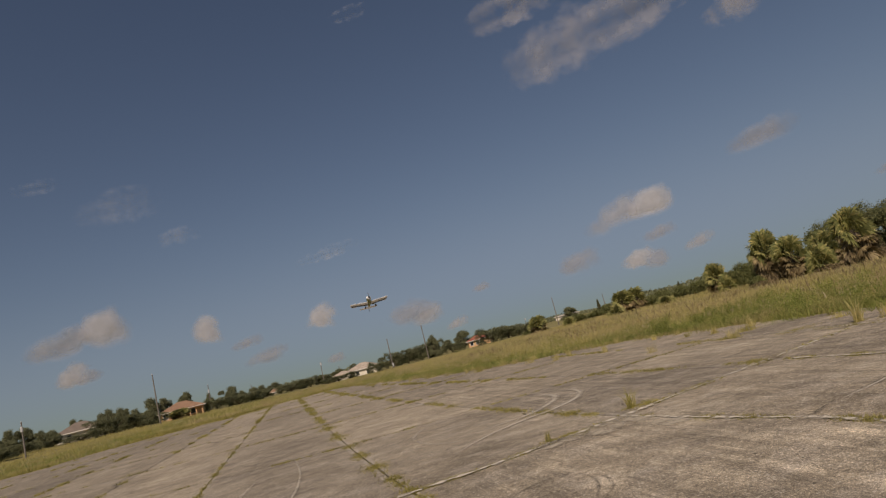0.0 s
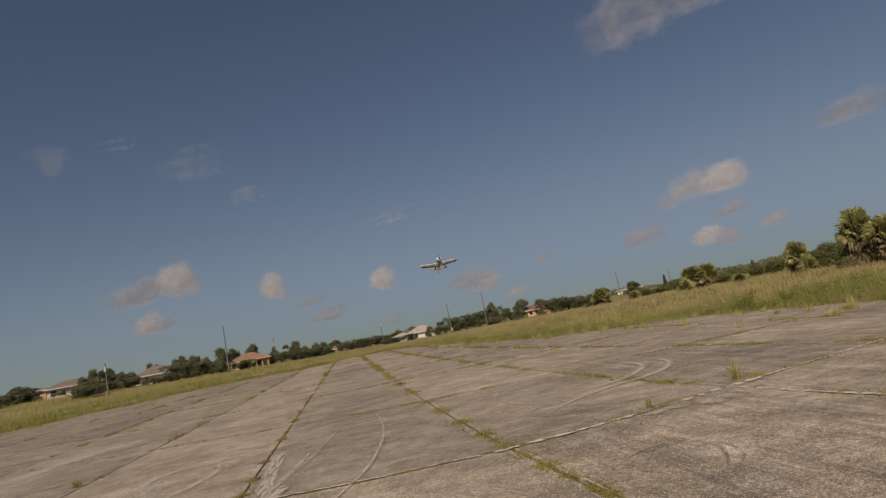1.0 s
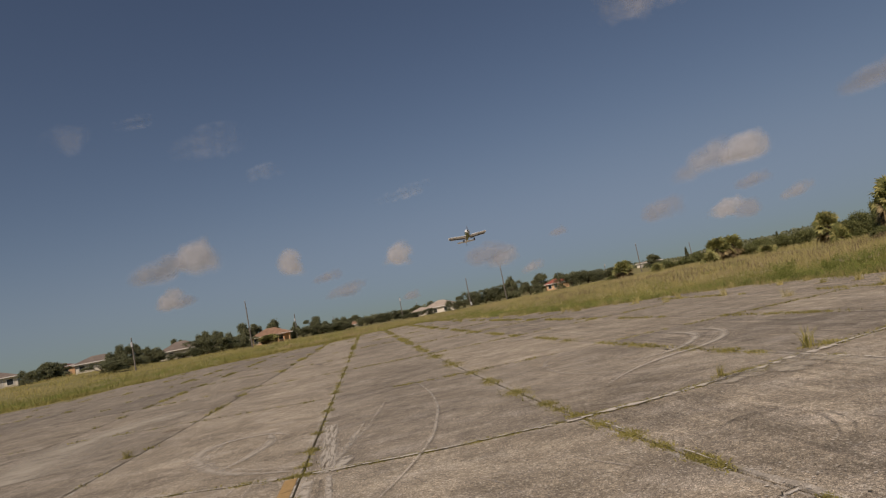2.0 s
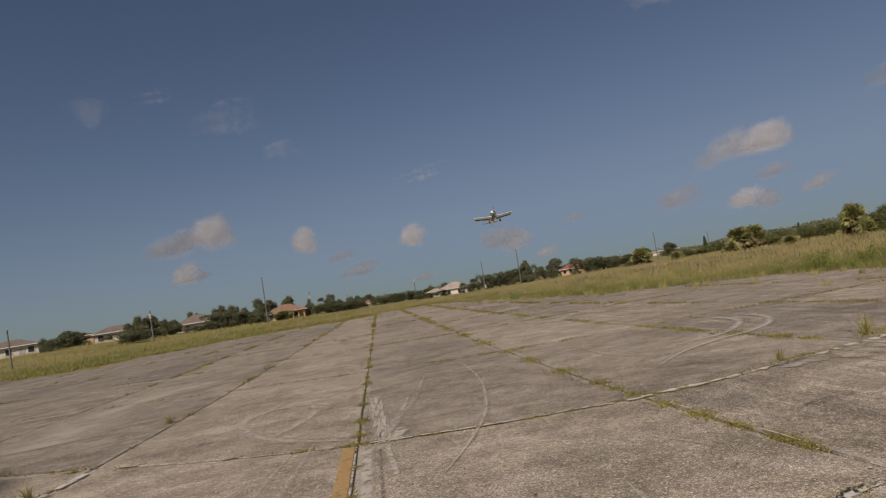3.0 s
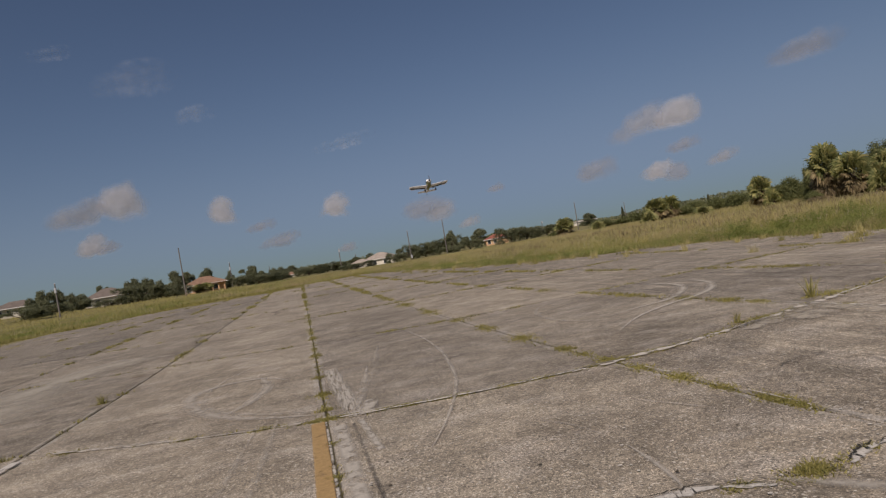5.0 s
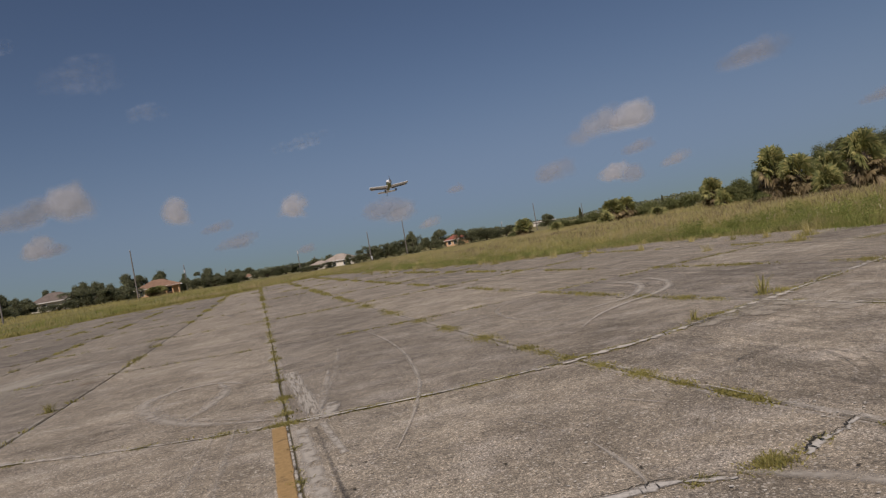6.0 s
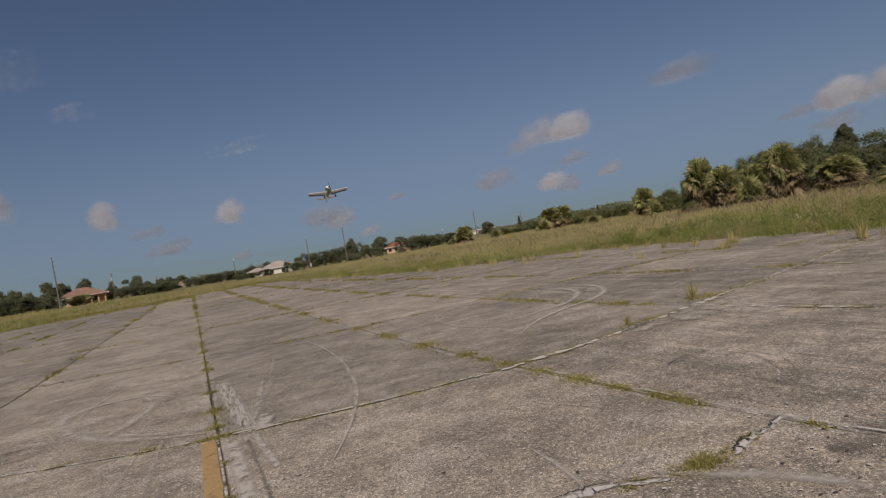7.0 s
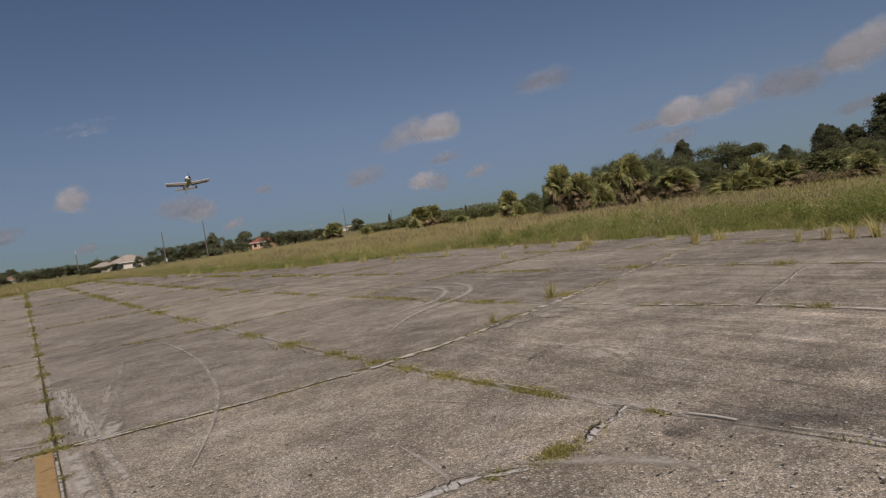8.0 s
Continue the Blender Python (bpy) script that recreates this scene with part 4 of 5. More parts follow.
def crown_points(lobes, per_lobe):
    pts, nor = [], []
    for (x, y, z, rx, ry, rz) in lobes:
        d = rng.normal(0, 1, (per_lobe, 3))
        d /= np.linalg.norm(d, axis=1)[:, None]
        d[:, 2] = np.where(d[:, 2] < -0.55, -d[:, 2], d[:, 2])
        # twigs: a few leaves gathered round each of many ends
        twig = rng.randint(0, max(per_lobe // 12, 1), per_lobe)
        ends = d[twig]
        dd = ends + rng.normal(0, 0.2, (per_lobe, 3))
        dd /= np.maximum(np.linalg.norm(dd, axis=1) / 1.25, 1.0)[:, None]
        r = rng.uniform(0.5, 1.0, per_lobe)[:, None] ** 0.6 * 1.12
        r = r * (0.76 + 0.45 * rng.uniform(0, 1, per_lobe) ** 1.6)[twig][:, None]
        pts.append(np.array([x, y, z]) + dd * r * np.array([rx, ry, rz]))
        nor.append(ends)
    return np.concatenate(pts), np.concatenate(nor)


def build_tree(name, lobes, trunk, mat, leaf, per_lobe, label, category="tree"):
    """A tree of unit height and width: a tapered trunk with limbs and a crown of leafy lobes."""
    top = empty(name, (0, 0, 0))
    bm = bmesh.new()
    add_tube(bm, (0, 0, -0.03), (0.01, 0.01, trunk), 0.035, 0.024, 8)
    for (x, y, z, rx, ry, rz) in lobes:
        add_tube(bm, (0.01, 0.01, trunk * 0.85), (x * 0.8, y * 0.8, z), 0.016, 0.006, 6)
    part("trunk", bm, BARK, top)
    p, nrm = crown_points(lobes, per_lobe)
    p[:, 2] = np.maximum(p[:, 2], 0.02)
    v, f = leaves(p, nrm, leaf)
    raw_object("crown", v, f, mat, top)
    return tagged(top, label, category)


def random_lobes(count, seed, low=0.35, wide=0.32, small=0.15, big=0.24):
    r = random.Random(seed)
    out = []
    for k in range(count):
        a, d = 2 * math.pi * k / count + r.uniform(-0.4, 0.4), r.uniform(0.1, wide)
        s = r.uniform(small, big)
        out.append((math.cos(a) * d, math.sin(a) * d, r.uniform(low, 0.8), s * 1.15, s * 1.15, s))
    out.append((r.uniform(-0.1, 0.1), 0, 0.82, 0.2, 0.2, 0.18))
    out.append((0, 0, 0.5, 0.3, 0.3, 0.26))
    return out


def set_at(ob, x, y, wide, tall, turn):
    """Places a copy of a unit plant, scaled to its width and height."""
    tall = tall - land_z(x, y)
    m = Matrix.Translation((x, y, land_z(x, y) - 0.05)) @ Matrix.Rotation(turn, 4, "Z") @ Matrix.Diagonal((wide, wide, tall, 1))
    return copy_thing(ob, m)


def palm_fan(verts, faces, root, way, stalk, blade, r, droop, squash):
    """One fan leaf: a stalk, and narrow leaflets spread round its end, hanging at the tips."""
    way = Vector(way).normalized()
    side = way.cross(Vector((0, 0, 1)))
    side = side.normalized() if side.length > 0.05 else Vector((1, 0, 0))
    side.rotate(Matrix.Rotation(r.uniform(-1.5, 1.5), 3, way))
    up = side.cross(way).normalized()
    root = Vector(root)
    hub = Vector((0, 0, 0)) + way * stalk

    def strip(a, b, w, axis, sag=0.0):
        k = len(verts)
        mid = a.lerp(b, 0.6)
        for v in (a - axis * w * 0.4, a + axis * w * 0.4, mid + axis * w, b - Vector((0, 0, sag)), mid - axis * w):
            verts.append(root + Vector((v.x, v.y, v.z * squash)))
        faces.extend([(k, k + 1, k + 2), (k, k + 2, k + 4), (k + 4, k + 2, k + 3)])

    strip(Vector((0, 0, 0)), hub, 0.012, side)
    for q in range(23):
        a = radians(-115 + 230 * q / 22 + r.uniform(-4, 4))
        d = way * math.cos(a) + side * math.sin(a) + up * (0.25 * math.cos(a) + r.uniform(-0.1, 0.12))
        end = hub + d * blade * r.uniform(0.8, 1.08) - Vector((0, 0, droop * blade * r.uniform(0.5, 1.1)))
        strip(hub, end, 0.02, d.cross(up).normalized(), blade * r.uniform(0.05, 0.3))


def build_palm(name, seed, live, dead, label, trunk_h=0.62, squash=0.8, lean=0.04):
    """A cabbage palm of unit height and width: a trunk with old leaf bases, a crown of fans, a skirt of dead ones."""
    r = random.Random(seed)
    top = empty(name, (0, 0, 0))
    bm = bmesh.new()
    add_tube(bm, (0, 0, -0.03), (lean, 0, trunk_h), 0.07, 0.055, 10)
    for k in range(46):
        a, z = k * 2.4, 0.03 + (trunk_h - 0.03) * k / 46
        d = Vector((math.cos(a), math.sin(a), 0))
        at = Vector((lean * z / trunk_h, 0, z))
        add_tube(bm, d * 0.05 + at, d * 0.12 + at + Vector((0, 0, 0.05)), 0.018, 0.008, 5)
    part("trunk", bm, BARK, top)
    for tag, count, mat, lo, hi, z0, z1, droop in (("crown", live, FROND, -35, 84, trunk_h * 0.86, trunk_h * 1.02, 0.22), ("skirt", dead, FROND_DEAD, -80, -5, trunk_h * 0.5, trunk_h * 0.95, 0.4)):
        if not count:
            continue
        verts, faces = [], []
        for k in range(count):
            a, e = k * 2.39996 + r.uniform(-0.4, 0.4), radians(lo + (hi - lo) * r.random() ** (0.8 if tag == "crown" else 1.3))
            d = Vector((math.cos(a) * math.cos(e), math.sin(a) * math.cos(e), math.sin(e)))
            z = r.uniform(z0, z1)
            reach = r.uniform(0.75, 1.1)
            palm_fan(verts, faces, (lean * z / trunk_h, 0, z), d, 0.27 * reach, 0.27 * reach * (1.0 if tag == "crown" else 0.85), r, droop, squash)
        raw_object(tag, [tuple(v) for v in verts], faces, mat, top)
    return tagged(top, label, "palm", "cabbage palms")


# x, y, width, height of the top over the apron
PALMS = ((46.9, 46, 2.9, 5), (47.3, 44.1, 2.4, 3.8), (53.5, 61.7, 2.3, 3.8), (49.5, 39.6, 2.8, 4.7), (52.2, 81.1, 2.8, 3.6), (54.4, 80.8, 2.4, 3.6), (47, 100.6, 2.9, 3.2), (52.6, 45.4, 2.3, 3.6), (53.4, 37.9, 3.2, 3), (61.6, 31.9, 2.6, 2.3), (65.8, 27.2, 2.4, 1.9), (-21.5, 168.2, 4.6, 3))
PALMETTOS = ((51.5, 58.1, 2, 2.1), (49.7, 79.1, 2.2, 1.8), (51.9, 70.4, 2.5, 1.3), (54.2, 32.8, 4.8, 1.9), (60.3, 34.3, 3.8, 3.3), (47.8, 42.1, 2.3, 2.8), (48.4, 91.3, 2.3, 1.7))
OAKS = ((66.4, 58.6, 3.3, 5.1), (66.7, 53.4, 5, 5.9), (73.6, 54.3, 3, 6.2), (79.8, 48.3, 7.8, 5.7))
OAKS += ((66.8, 56.5, 2.9, 5.2), (66.6, 50.3, 4.2, 5.4), (68.4, 47.7, 4.0, 4.8), (74.9, 40.9, 3.5, 3.6), (74.6, 37.1, 3.5, 3.3), (80.7, 33.0, 4.0, 3.4), (68.3, 44.4, 3.8, 3.6), (67.1, 56.1, 3.2, 5.4), (64.0, 68.4, 2.8, 2.8), (72.8, 31.2, 3.4, 2.5), (75.5, 29.9, 1.5, 2.8))
PINES = ((79.4, 40.8, 3.4, 4.1), (89.3, 40.8, 4.6, 6.2), (78.6, 54, 4.4, 7.1), (88.5, 37, 5, 5.4), (90.6, 33.4, 8.5, 8.7), (86.5, 38.6, 4.5, 5.6), (92, 122.9, 0.9, 3.3), (81.5, 141.7, 1.1, 4))
SHRUBS = ((37.5, 121.8, 1.6, 0.6), (46.5, 103, 3.1, 1.3), (56, 104.3, 4.4, 1.9), (60.8, 105.1, 3.9, 1.8), (63.8, 105.7, 3.4, 2.4), (56.6, 80.4, 2.7, 2), (63.4, 88, 2.6, 2.4), (62.9, 82.1, 3.2, 2.4), (63.9, 79, 3.4, 2.4), (54.1, 58.5, 3, 3.1), (48.7, 50, 1.5, 3.8), (44.5, 45.7, 1.5, 1.3), (70.3, 32.1, 5.3, 3), (64.8, 34.5, 2.7, 1.8), (53.6, 47.5, 2.2, 4.5), (48.2, 44.6, 1.9, 2.4))
FAR_TREES = ((-66.5, 150.9, 4.2, 6.2), (-67.9, 158.1, 4.1, 5.8), (-53.6, 151, 2.9, 5.7), (-53.2, 156.4, 3.1, 7.1), (-51.6, 160.2, 3.8, 6.9), (-48, 158.4, 2.2, 5.5), (-47.6, 163.8, 3.3, 5.1), (-56, 208.3, 3.1, 7.5), (-39, 176.8, 3.6, 7), (-36.5, 179.5, 3.5, 6.7), (-34.4, 183.1, 3.6, 5.6), (-30.6, 186.8, 4.7, 7.5), (-28.2, 189.4, 3.1, 6.4), (-27.9, 224.8, 4.8, 7.9), (-18.5, 205.9, 2.3, 5.5), (-11.8, 201.5, 4.6, 5.8), (-9.3, 206.7, 2.9, 3.9), (-5.4, 201.9, 2.5, 4.1), (-3.1, 204, 3.6, 4), (-1.6, 302, 5.8, 4.9), (16.5, 236.5, 4.8, 2.8), (23.2, 235.9, 4.4, 3.4), (29.2, 240.3, 5, 3.8), (48.6, 186, 2.7, 6), (71.2, 231.8, 6, 6), (110, 217, 5.2, 4.8))
FAR_BUSHES = ((-65.4, 140.4, 3.3, 5), (-47.4, 131.9, 6.4, 3.5), (-47.3, 143.3, 6.6, 3.6), (-39.4, 156, 5.6, 2.8), (-35.1, 162.3, 8.3, 5), (-29.2, 163.7, 8.9, 4.1), (-14.7, 186.1, 5.6, 3.5), (-9.5, 196.6, 9.7, 2.8), (-3.2, 202, 5.4, 2.1), (5.6, 227, 7.8, 2.7), (12.2, 231.8, 8.9, 2.9), (19.7, 236.3, 7.2, 2.5), (31.3, 189.5, 5, 2.3), (36.7, 193.6, 7.3, 3.9), (41.7, 195.7, 7.4, 3.7), (46.5, 196.7, 6.6, 4.4), (51.5, 195.6, 7.9, 4.3), (55.7, 192.4, 6.8, 3), (65.7, 181.1, 8.2, 4), (71.9, 184.3, 7.7, 3.1), (79.6, 186.7, 8.5, 2.9), (19.4, 191.1, 8.2, 1.2))
BRUSH = ((47.6, 41.2, 3.0, 1.0), (44.2, 45.0, 2.6, 0.9), (52.4, 42.5, 3.4, 1.3), (53.0, 37.0, 3.2, 1.0), (56.6, 45.0, 3.6, 1.6), (57.5, 36.0, 3.4, 1.0), (62.0, 38.0, 4.0, 1.5), (62.5, 30.5, 3.6, 1.1), (70.5, 30.0, 4.0, 1.6), (51.0, 50.0, 3.0, 1.3), (70.0, 42.0, 4.4, 2.2), (64.0, 52.0, 4.0, 2.0), (58.0, 40.5, 3.6, 1.6), (66.0, 33.0, 4.0, 1.5), (74.0, 36.0, 5.0, 2.0))


def build_plants():
    r = random.Random(11)
    oak = [build_tree("tree", random_lobes(40, s, 0.08, 0.45, 0.05, 0.13), 0.3, LEAF_OAK, 0.013, 1500, "dark green broad-crowned tree behind the palms") for s in (1, 2)]
    cone = random.Random(17)
    spire = [(0.02, 0, 0.95, 0.05, 0.05, 0.05)]
    for k in range(34):
        z = 0.16 + 0.76 * (k + cone.random()) / 34
        a, reach = k * 2.4 + cone.uniform(-0.5, 0.5), (1.04 - z) * 0.42 * cone.uniform(0.5, 1.15)
        size = 0.06 + 0.1 * (1 - z) * cone.uniform(0.7, 1.2)
        spire.append((math.cos(a) * reach, math.sin(a) * reach, z, size * 1.3, size * 1.3, size * 0.85))
    pine = build_tree("tree", spire, 0.85, LEAF_PINE, 0.013, 900, "tall ragged evergreen tree behind the palms")
    shrub = [build_tree("shrub", [(*l[:2], l[2] * 0.8, l[3] * 1.2, l[4] * 1.2, l[5] * 1.2) for l in random_lobes(9, s, 0.15, 0.36, 0.1, 0.2)], 0.25, LEAF_SHRUB, 0.026, 1100, "olive-green wild shrub in the grass", "shrub") for s in (5, 6)]
    far = [build_tree("tree", random_lobes(24, s, 0.06, 0.46, 0.07, 0.18), 0.25, LEAF_FAR, 0.026, 800, "distant green tree on the edge of the field") for s in (8, 9, 10, 12)]
    hedge = [build_tree("shrub", [(h.uniform(-0.42, 0.42), h.uniform(-0.1, 0.1), h.uniform(0.08, 0.8), h.uniform(0.07, 0.15), 0.14, h.uniform(0.13, 0.24)) for _ in range(22)], 0.2, LEAF_FAR, 0.015, 900, "uneven clump of distant bushes", "shrub") for h in (random.Random(3), random.Random(4), random.Random(6))]
    palm = [build_palm("palm", 21, 58, 70, "cabbage palm with a skirt of brown dead fronds", 0.64), build_palm("palm", 22, 64, 44, "cabbage palm with dense green fronds", 0.6, 0.85, -0.05), build_palm("palm", 24, 50, 60, "cabbage palm with yellowing drooping fronds", 0.66, 0.8, 0.08), build_palm("palm", 23, 60, 12, "low bushy green palmetto in the grass", 0.3, 1.3)]
    brush = build_tree("shrub", [(*l[:2], l[2] * 0.7, l[3] * 1.3, l[4] * 1.3, l[5] * 1.1) for l in random_lobes(9, 15, 0.15, 0.4, 0.1, 0.2)], 0.2, LEAF_DRY, 0.022, 800, "dry brown brush under the palms", "shrub")
    models = [brush] + oak + [pine] + shrub + far + hedge + palm
    # x, y, width, height of the top
    for k, (x, y, w, h) in enumerate(PALMS):
        set_at(palm[(0, 2, 1, 2, 1, 1, 1, 2, 0, 1, 2, 1)[k]], x, y, w * 1.3, h + 0.1, r.uniform(0, 6))
    for x, y, w, h in PALMETTOS:
        set_at(palm[3], x, y, w * 1.2, h + 0.25, r.uniform(0, 6))
    for k, (x, y, w, h) in enumerate(OAKS):
        set_at(oak[k % 2], x, y, w * 1.15, h, r.uniform(0, 6))
    for x, y, w, h in PINES:
        set_at(pine, x, y, w * 1.3, h, r.uniform(0, 6))
    for k, (x, y, w, h) in enumerate(SHRUBS):
        set_at(shrub[k % 2], x, y, w * 1.15, h, r.uniform(0, 6))
    for k, (x, y, w, h) in enumerate(FAR_TREES):
        set_at(far[k % 4], x, y, w * 1.3, h, r.uniform(0, 6))
    for k, (x, y, w, h) in enumerate(FAR_BUSHES):
        set_at(hedge[k % 3], x, y, w * 1.35, h + 0.2, r.uniform(-0.3, 0.3) + (math.pi if k % 2 else 0))
    for x, y, w, h in BRUSH:
        set_at(brush, x, y, w, h, r.uniform(0, 6))
    for ob in models:
        for o in (*ob.children_recursive, ob):
            bpy.data.objects.remove(o)
    # a closed belt of woods far behind the houses
    n = 42000
    a = np.radians(rng.uniform(-60, 75, n))
    d = rng.uniform(330, 420, n)
    h = 2.6 + 1.0 * np.sin(a * 23) + 0.8 * np.sin(a * 57 + 1) + rng.uniform(-0.8, 0.6, n)
    x, y = d * np.sin(a), d * np.cos(a)
    z = terrain(x, y) + h * rng.uniform(0, 1, n) ** 0.8
    v, f = leaves(np.stack([x, y, z], 1), np.tile([0, -1.0, 0.3], (n, 1)), np.full(n, 0.55), 0.7)
    tagged(raw_object("far_woods", v, f, LEAF_FAR), "belt of distant woods on the horizon", "woods", kind="stuff")


# ---- houses ----
def hip_roof(bm, w, d, z, h, over, ridge):
    """A hipped roof with a fascia; ridge is the length of its top line."""
    x, y = w / 2 + over, d / 2 + over
    lo = [bm.verts.new((sx * x, sy * y, z)) for sx, sy in ((-1, -1), (1, -1), (1, 1), (-1, 1))]
    hi = [bm.verts.new((v.co.x, v.co.y, z + 0.18)) for v in lo]
    a, b = bm.verts.new((-ridge / 2, 0, z + 0.18 + h)), bm.verts.new((ridge / 2, 0, z + 0.18 + h))
    bm.faces.new(lo[::-1])
    for k in range(4):
        bm.faces.new((lo[k], lo[(k + 1) % 4], hi[(k + 1) % 4], hi[k]))
    bm.faces.new((hi[0], hi[1], b, a))
    bm.faces.new((hi[1], hi[2], b))
    bm.faces.new((hi[2], hi[3], a, b))
    bm.faces.new((hi[3], hi[0], a))


def house(x, y, eave, w, d, wall_h, roof_h, turn, wall, roof, openings, label, wing=None, porch=False):
    """A one-storey house; eave: height of the eaves; openings: place along the front, kind, width."""
    top = empty("house", (x, y, eave - wall_h), radians(turn))
    bm = bmesh.new()
    t = 0.2
    for size, at in (((w, t, wall_h), (0, -d / 2 + t / 2, wall_h / 2)), ((w, t, wall_h), (0, d / 2 - t / 2, wall_h / 2)), ((t, d - 2 * t, wall_h), (-w / 2 + t / 2, 0, wall_h / 2)), ((t, d - 2 * t, wall_h), (w / 2 - t / 2, 0, wall_h / 2))):
        add_box(bm, size, at)
    part("wall", bm, wall, top)
    bm = bmesh.new()
    hip_roof(bm, w, d, wall_h, roof_h, 0.6, max(w - d, 1.0))
    part("roof", bm, roof, top)
    bm = bmesh.new()
    for size, at in (((w + 1.3, 0.06, 0.2), (0, -d / 2 - 0.64, wall_h + 0.06)), ((0.06, d + 1.3, 0.2), (-w / 2 - 0.64, 0, wall_h + 0.06)), ((0.06, d + 1.3, 0.2), (w / 2 + 0.64, 0, wall_h + 0.06))):
        add_box(bm, size, at)
    part("fascia", bm, TRIM_WHITE, top)
    for pos, kind, ow in openings:
        oh, sill = (2.1, 0.05) if kind == "door" else (2.2, 0.05) if kind == "garage" else (1.3, 0.95)
        bm = bmesh.new()
        for size, at in (((ow + 0.2, 0.1, 0.1), (0, 0, oh)), ((ow + 0.2, 0.1, 0.1), (0, 0, 0)), ((0.1, 0.1, oh), (-ow / 2, 0, oh / 2)), ((0.1, 0.1, oh), (ow / 2, 0, oh / 2))):
            add_box(bm, size, at)
        name = "window" if kind == "window" else "door"
        fr = part(name, bm, TRIM_WHITE, top)
        fr.location = (pos, -d / 2 - 0.03, sill)
        bm = bmesh.new()
        add_box(bm, (ow - 0.1, 0.04, oh - 0.1), (0, 0.0, oh / 2))
        part("pane" if kind == "window" else "leaf", bm, GLASS_DARK if kind == "window" else DOOR_GREY, fr)
    if porch:
        for k in range(4):
            bm = bmesh.new()
            add_box(bm, (0.3, 0.3, wall_h), (w / 2 - 0.3 - k * 1.5, -d / 2 - 1.4, wall_h / 2), 0, 0.03)
            part("porch_post", bm, wall, top)
        bm = bmesh.new()
        add_box(bm, (5.2, 2.4, 0.18), (w / 2 - 2.4, -d / 2 - 1.0, wall_h - 0.02))
        part("porch_roof", bm, roof, top)
    if wing:
        wx, ww, wd, wh, rh = wing
        bm = bmesh.new()
        add_box(bm, (ww, wd, wh), (wx, -d / 2 - wd / 2 + 0.3, wh / 2))
        part("wing_wall", bm, wall, top)
        bm = bmesh.new()
        hip_roof(bm, ww, wd, wh, rh, 0.5, max(ww - wd, 0.8))
        ob = part("wing_roof", bm, roof, top)
        ob.location = (wx, -d / 2 - wd / 2 + 0.3, 0)
    return tagged(top, label, "house", "houses beyond the field")


def build_houses():
    house(-76.0, 147.0, 4.5, 9.5, 7.0, 2.6, 1.4, 24, STUCCO_WHITE, ROOF_BROWN, [(-3.2, "window", 1.4), (-0.6, "window", 1.2), (1.6, "door", 1.0), (3.4, "window", 1.2)], "white one-storey house with a grey-brown roof")
    house(-75.6, 176.0, 5.0, 7.0, 6.0, 2.6, 0.85, 20, STUCCO_PEACH, ROOF_MAROON, [(1.5, "window", 1.3)], "house with a dark red roof behind trees")
    house(-63.0, 169.0, 4.5, 10.0, 7.0, 2.6, 1.5, 18, STUCCO_WHITE, ROOF_BROWN, [(-3.6, "window", 1.3), (-1.6, "window", 1.0), (1.4, "door", 1.0)], "white house with a brown shingle roof")
    house(-45.0, 175.4, 3.5, 9.6, 7.5, 2.6, 2.1, 10, STUCCO_WHITE, ROOF_BROWN, [(-4.1, "window", 1.1), (-2.2, "window", 1.0)], "pale house half hidden by bushes")
    house(-22.8, 182.6, 2.55, 10.4, 8.0, 2.5, 2.0, 6, STUCCO_PEACH, ROOF_ORANGE, [(-4.0, "window", 1.2), (0.4, "door", 1.1), (2.6, "window", 1.3)], "peach house with an orange tiled hip roof", porch=True)
    house(-1.2, 287.0, 0.6, 4.6, 4.4, 2.4, 1.3, 0, STUCCO_WHITE, ROOF_ORANGE, [(-1, "window", 1.2)], "small far-off pale house among trees")
    house(29.2, 208.5, 1.2, 9.8, 8.0, 2.6, 2.0, -20, STUCCO_WHITE, ROOF_TAN, [(-1.4, "window", 1.3), (2.2, "window", 1.2)], "white house with a light tan hip roof", wing=(-5.4, 5.0, 4.0, 2.4, 1.0))
    house(68.2, 203.6, 1.3, 7.4, 6.5, 2.4, 1.5, -14, STUCCO_PEACH, ROOF_RED, [(-2.6, "window", 1.1), (-0.6, "window", 1.2)], "peach house with a red tiled roof")
    house(135.0, 272.5, 2.3, 11.0, 6.0, 2.6, 0.35, -22, STUCCO_WHITE, ROOF_TAN, [(-2.5, "garage", 2.6)], "long low white building far across the field")
    house(155.8, 261.0, 1.9, 4.4, 4.0, 2.6, 0.3, -30, STUCCO_WHITE, ROOF_TAN, [(0, "garage", 2.0)], "low white shed far across the field")


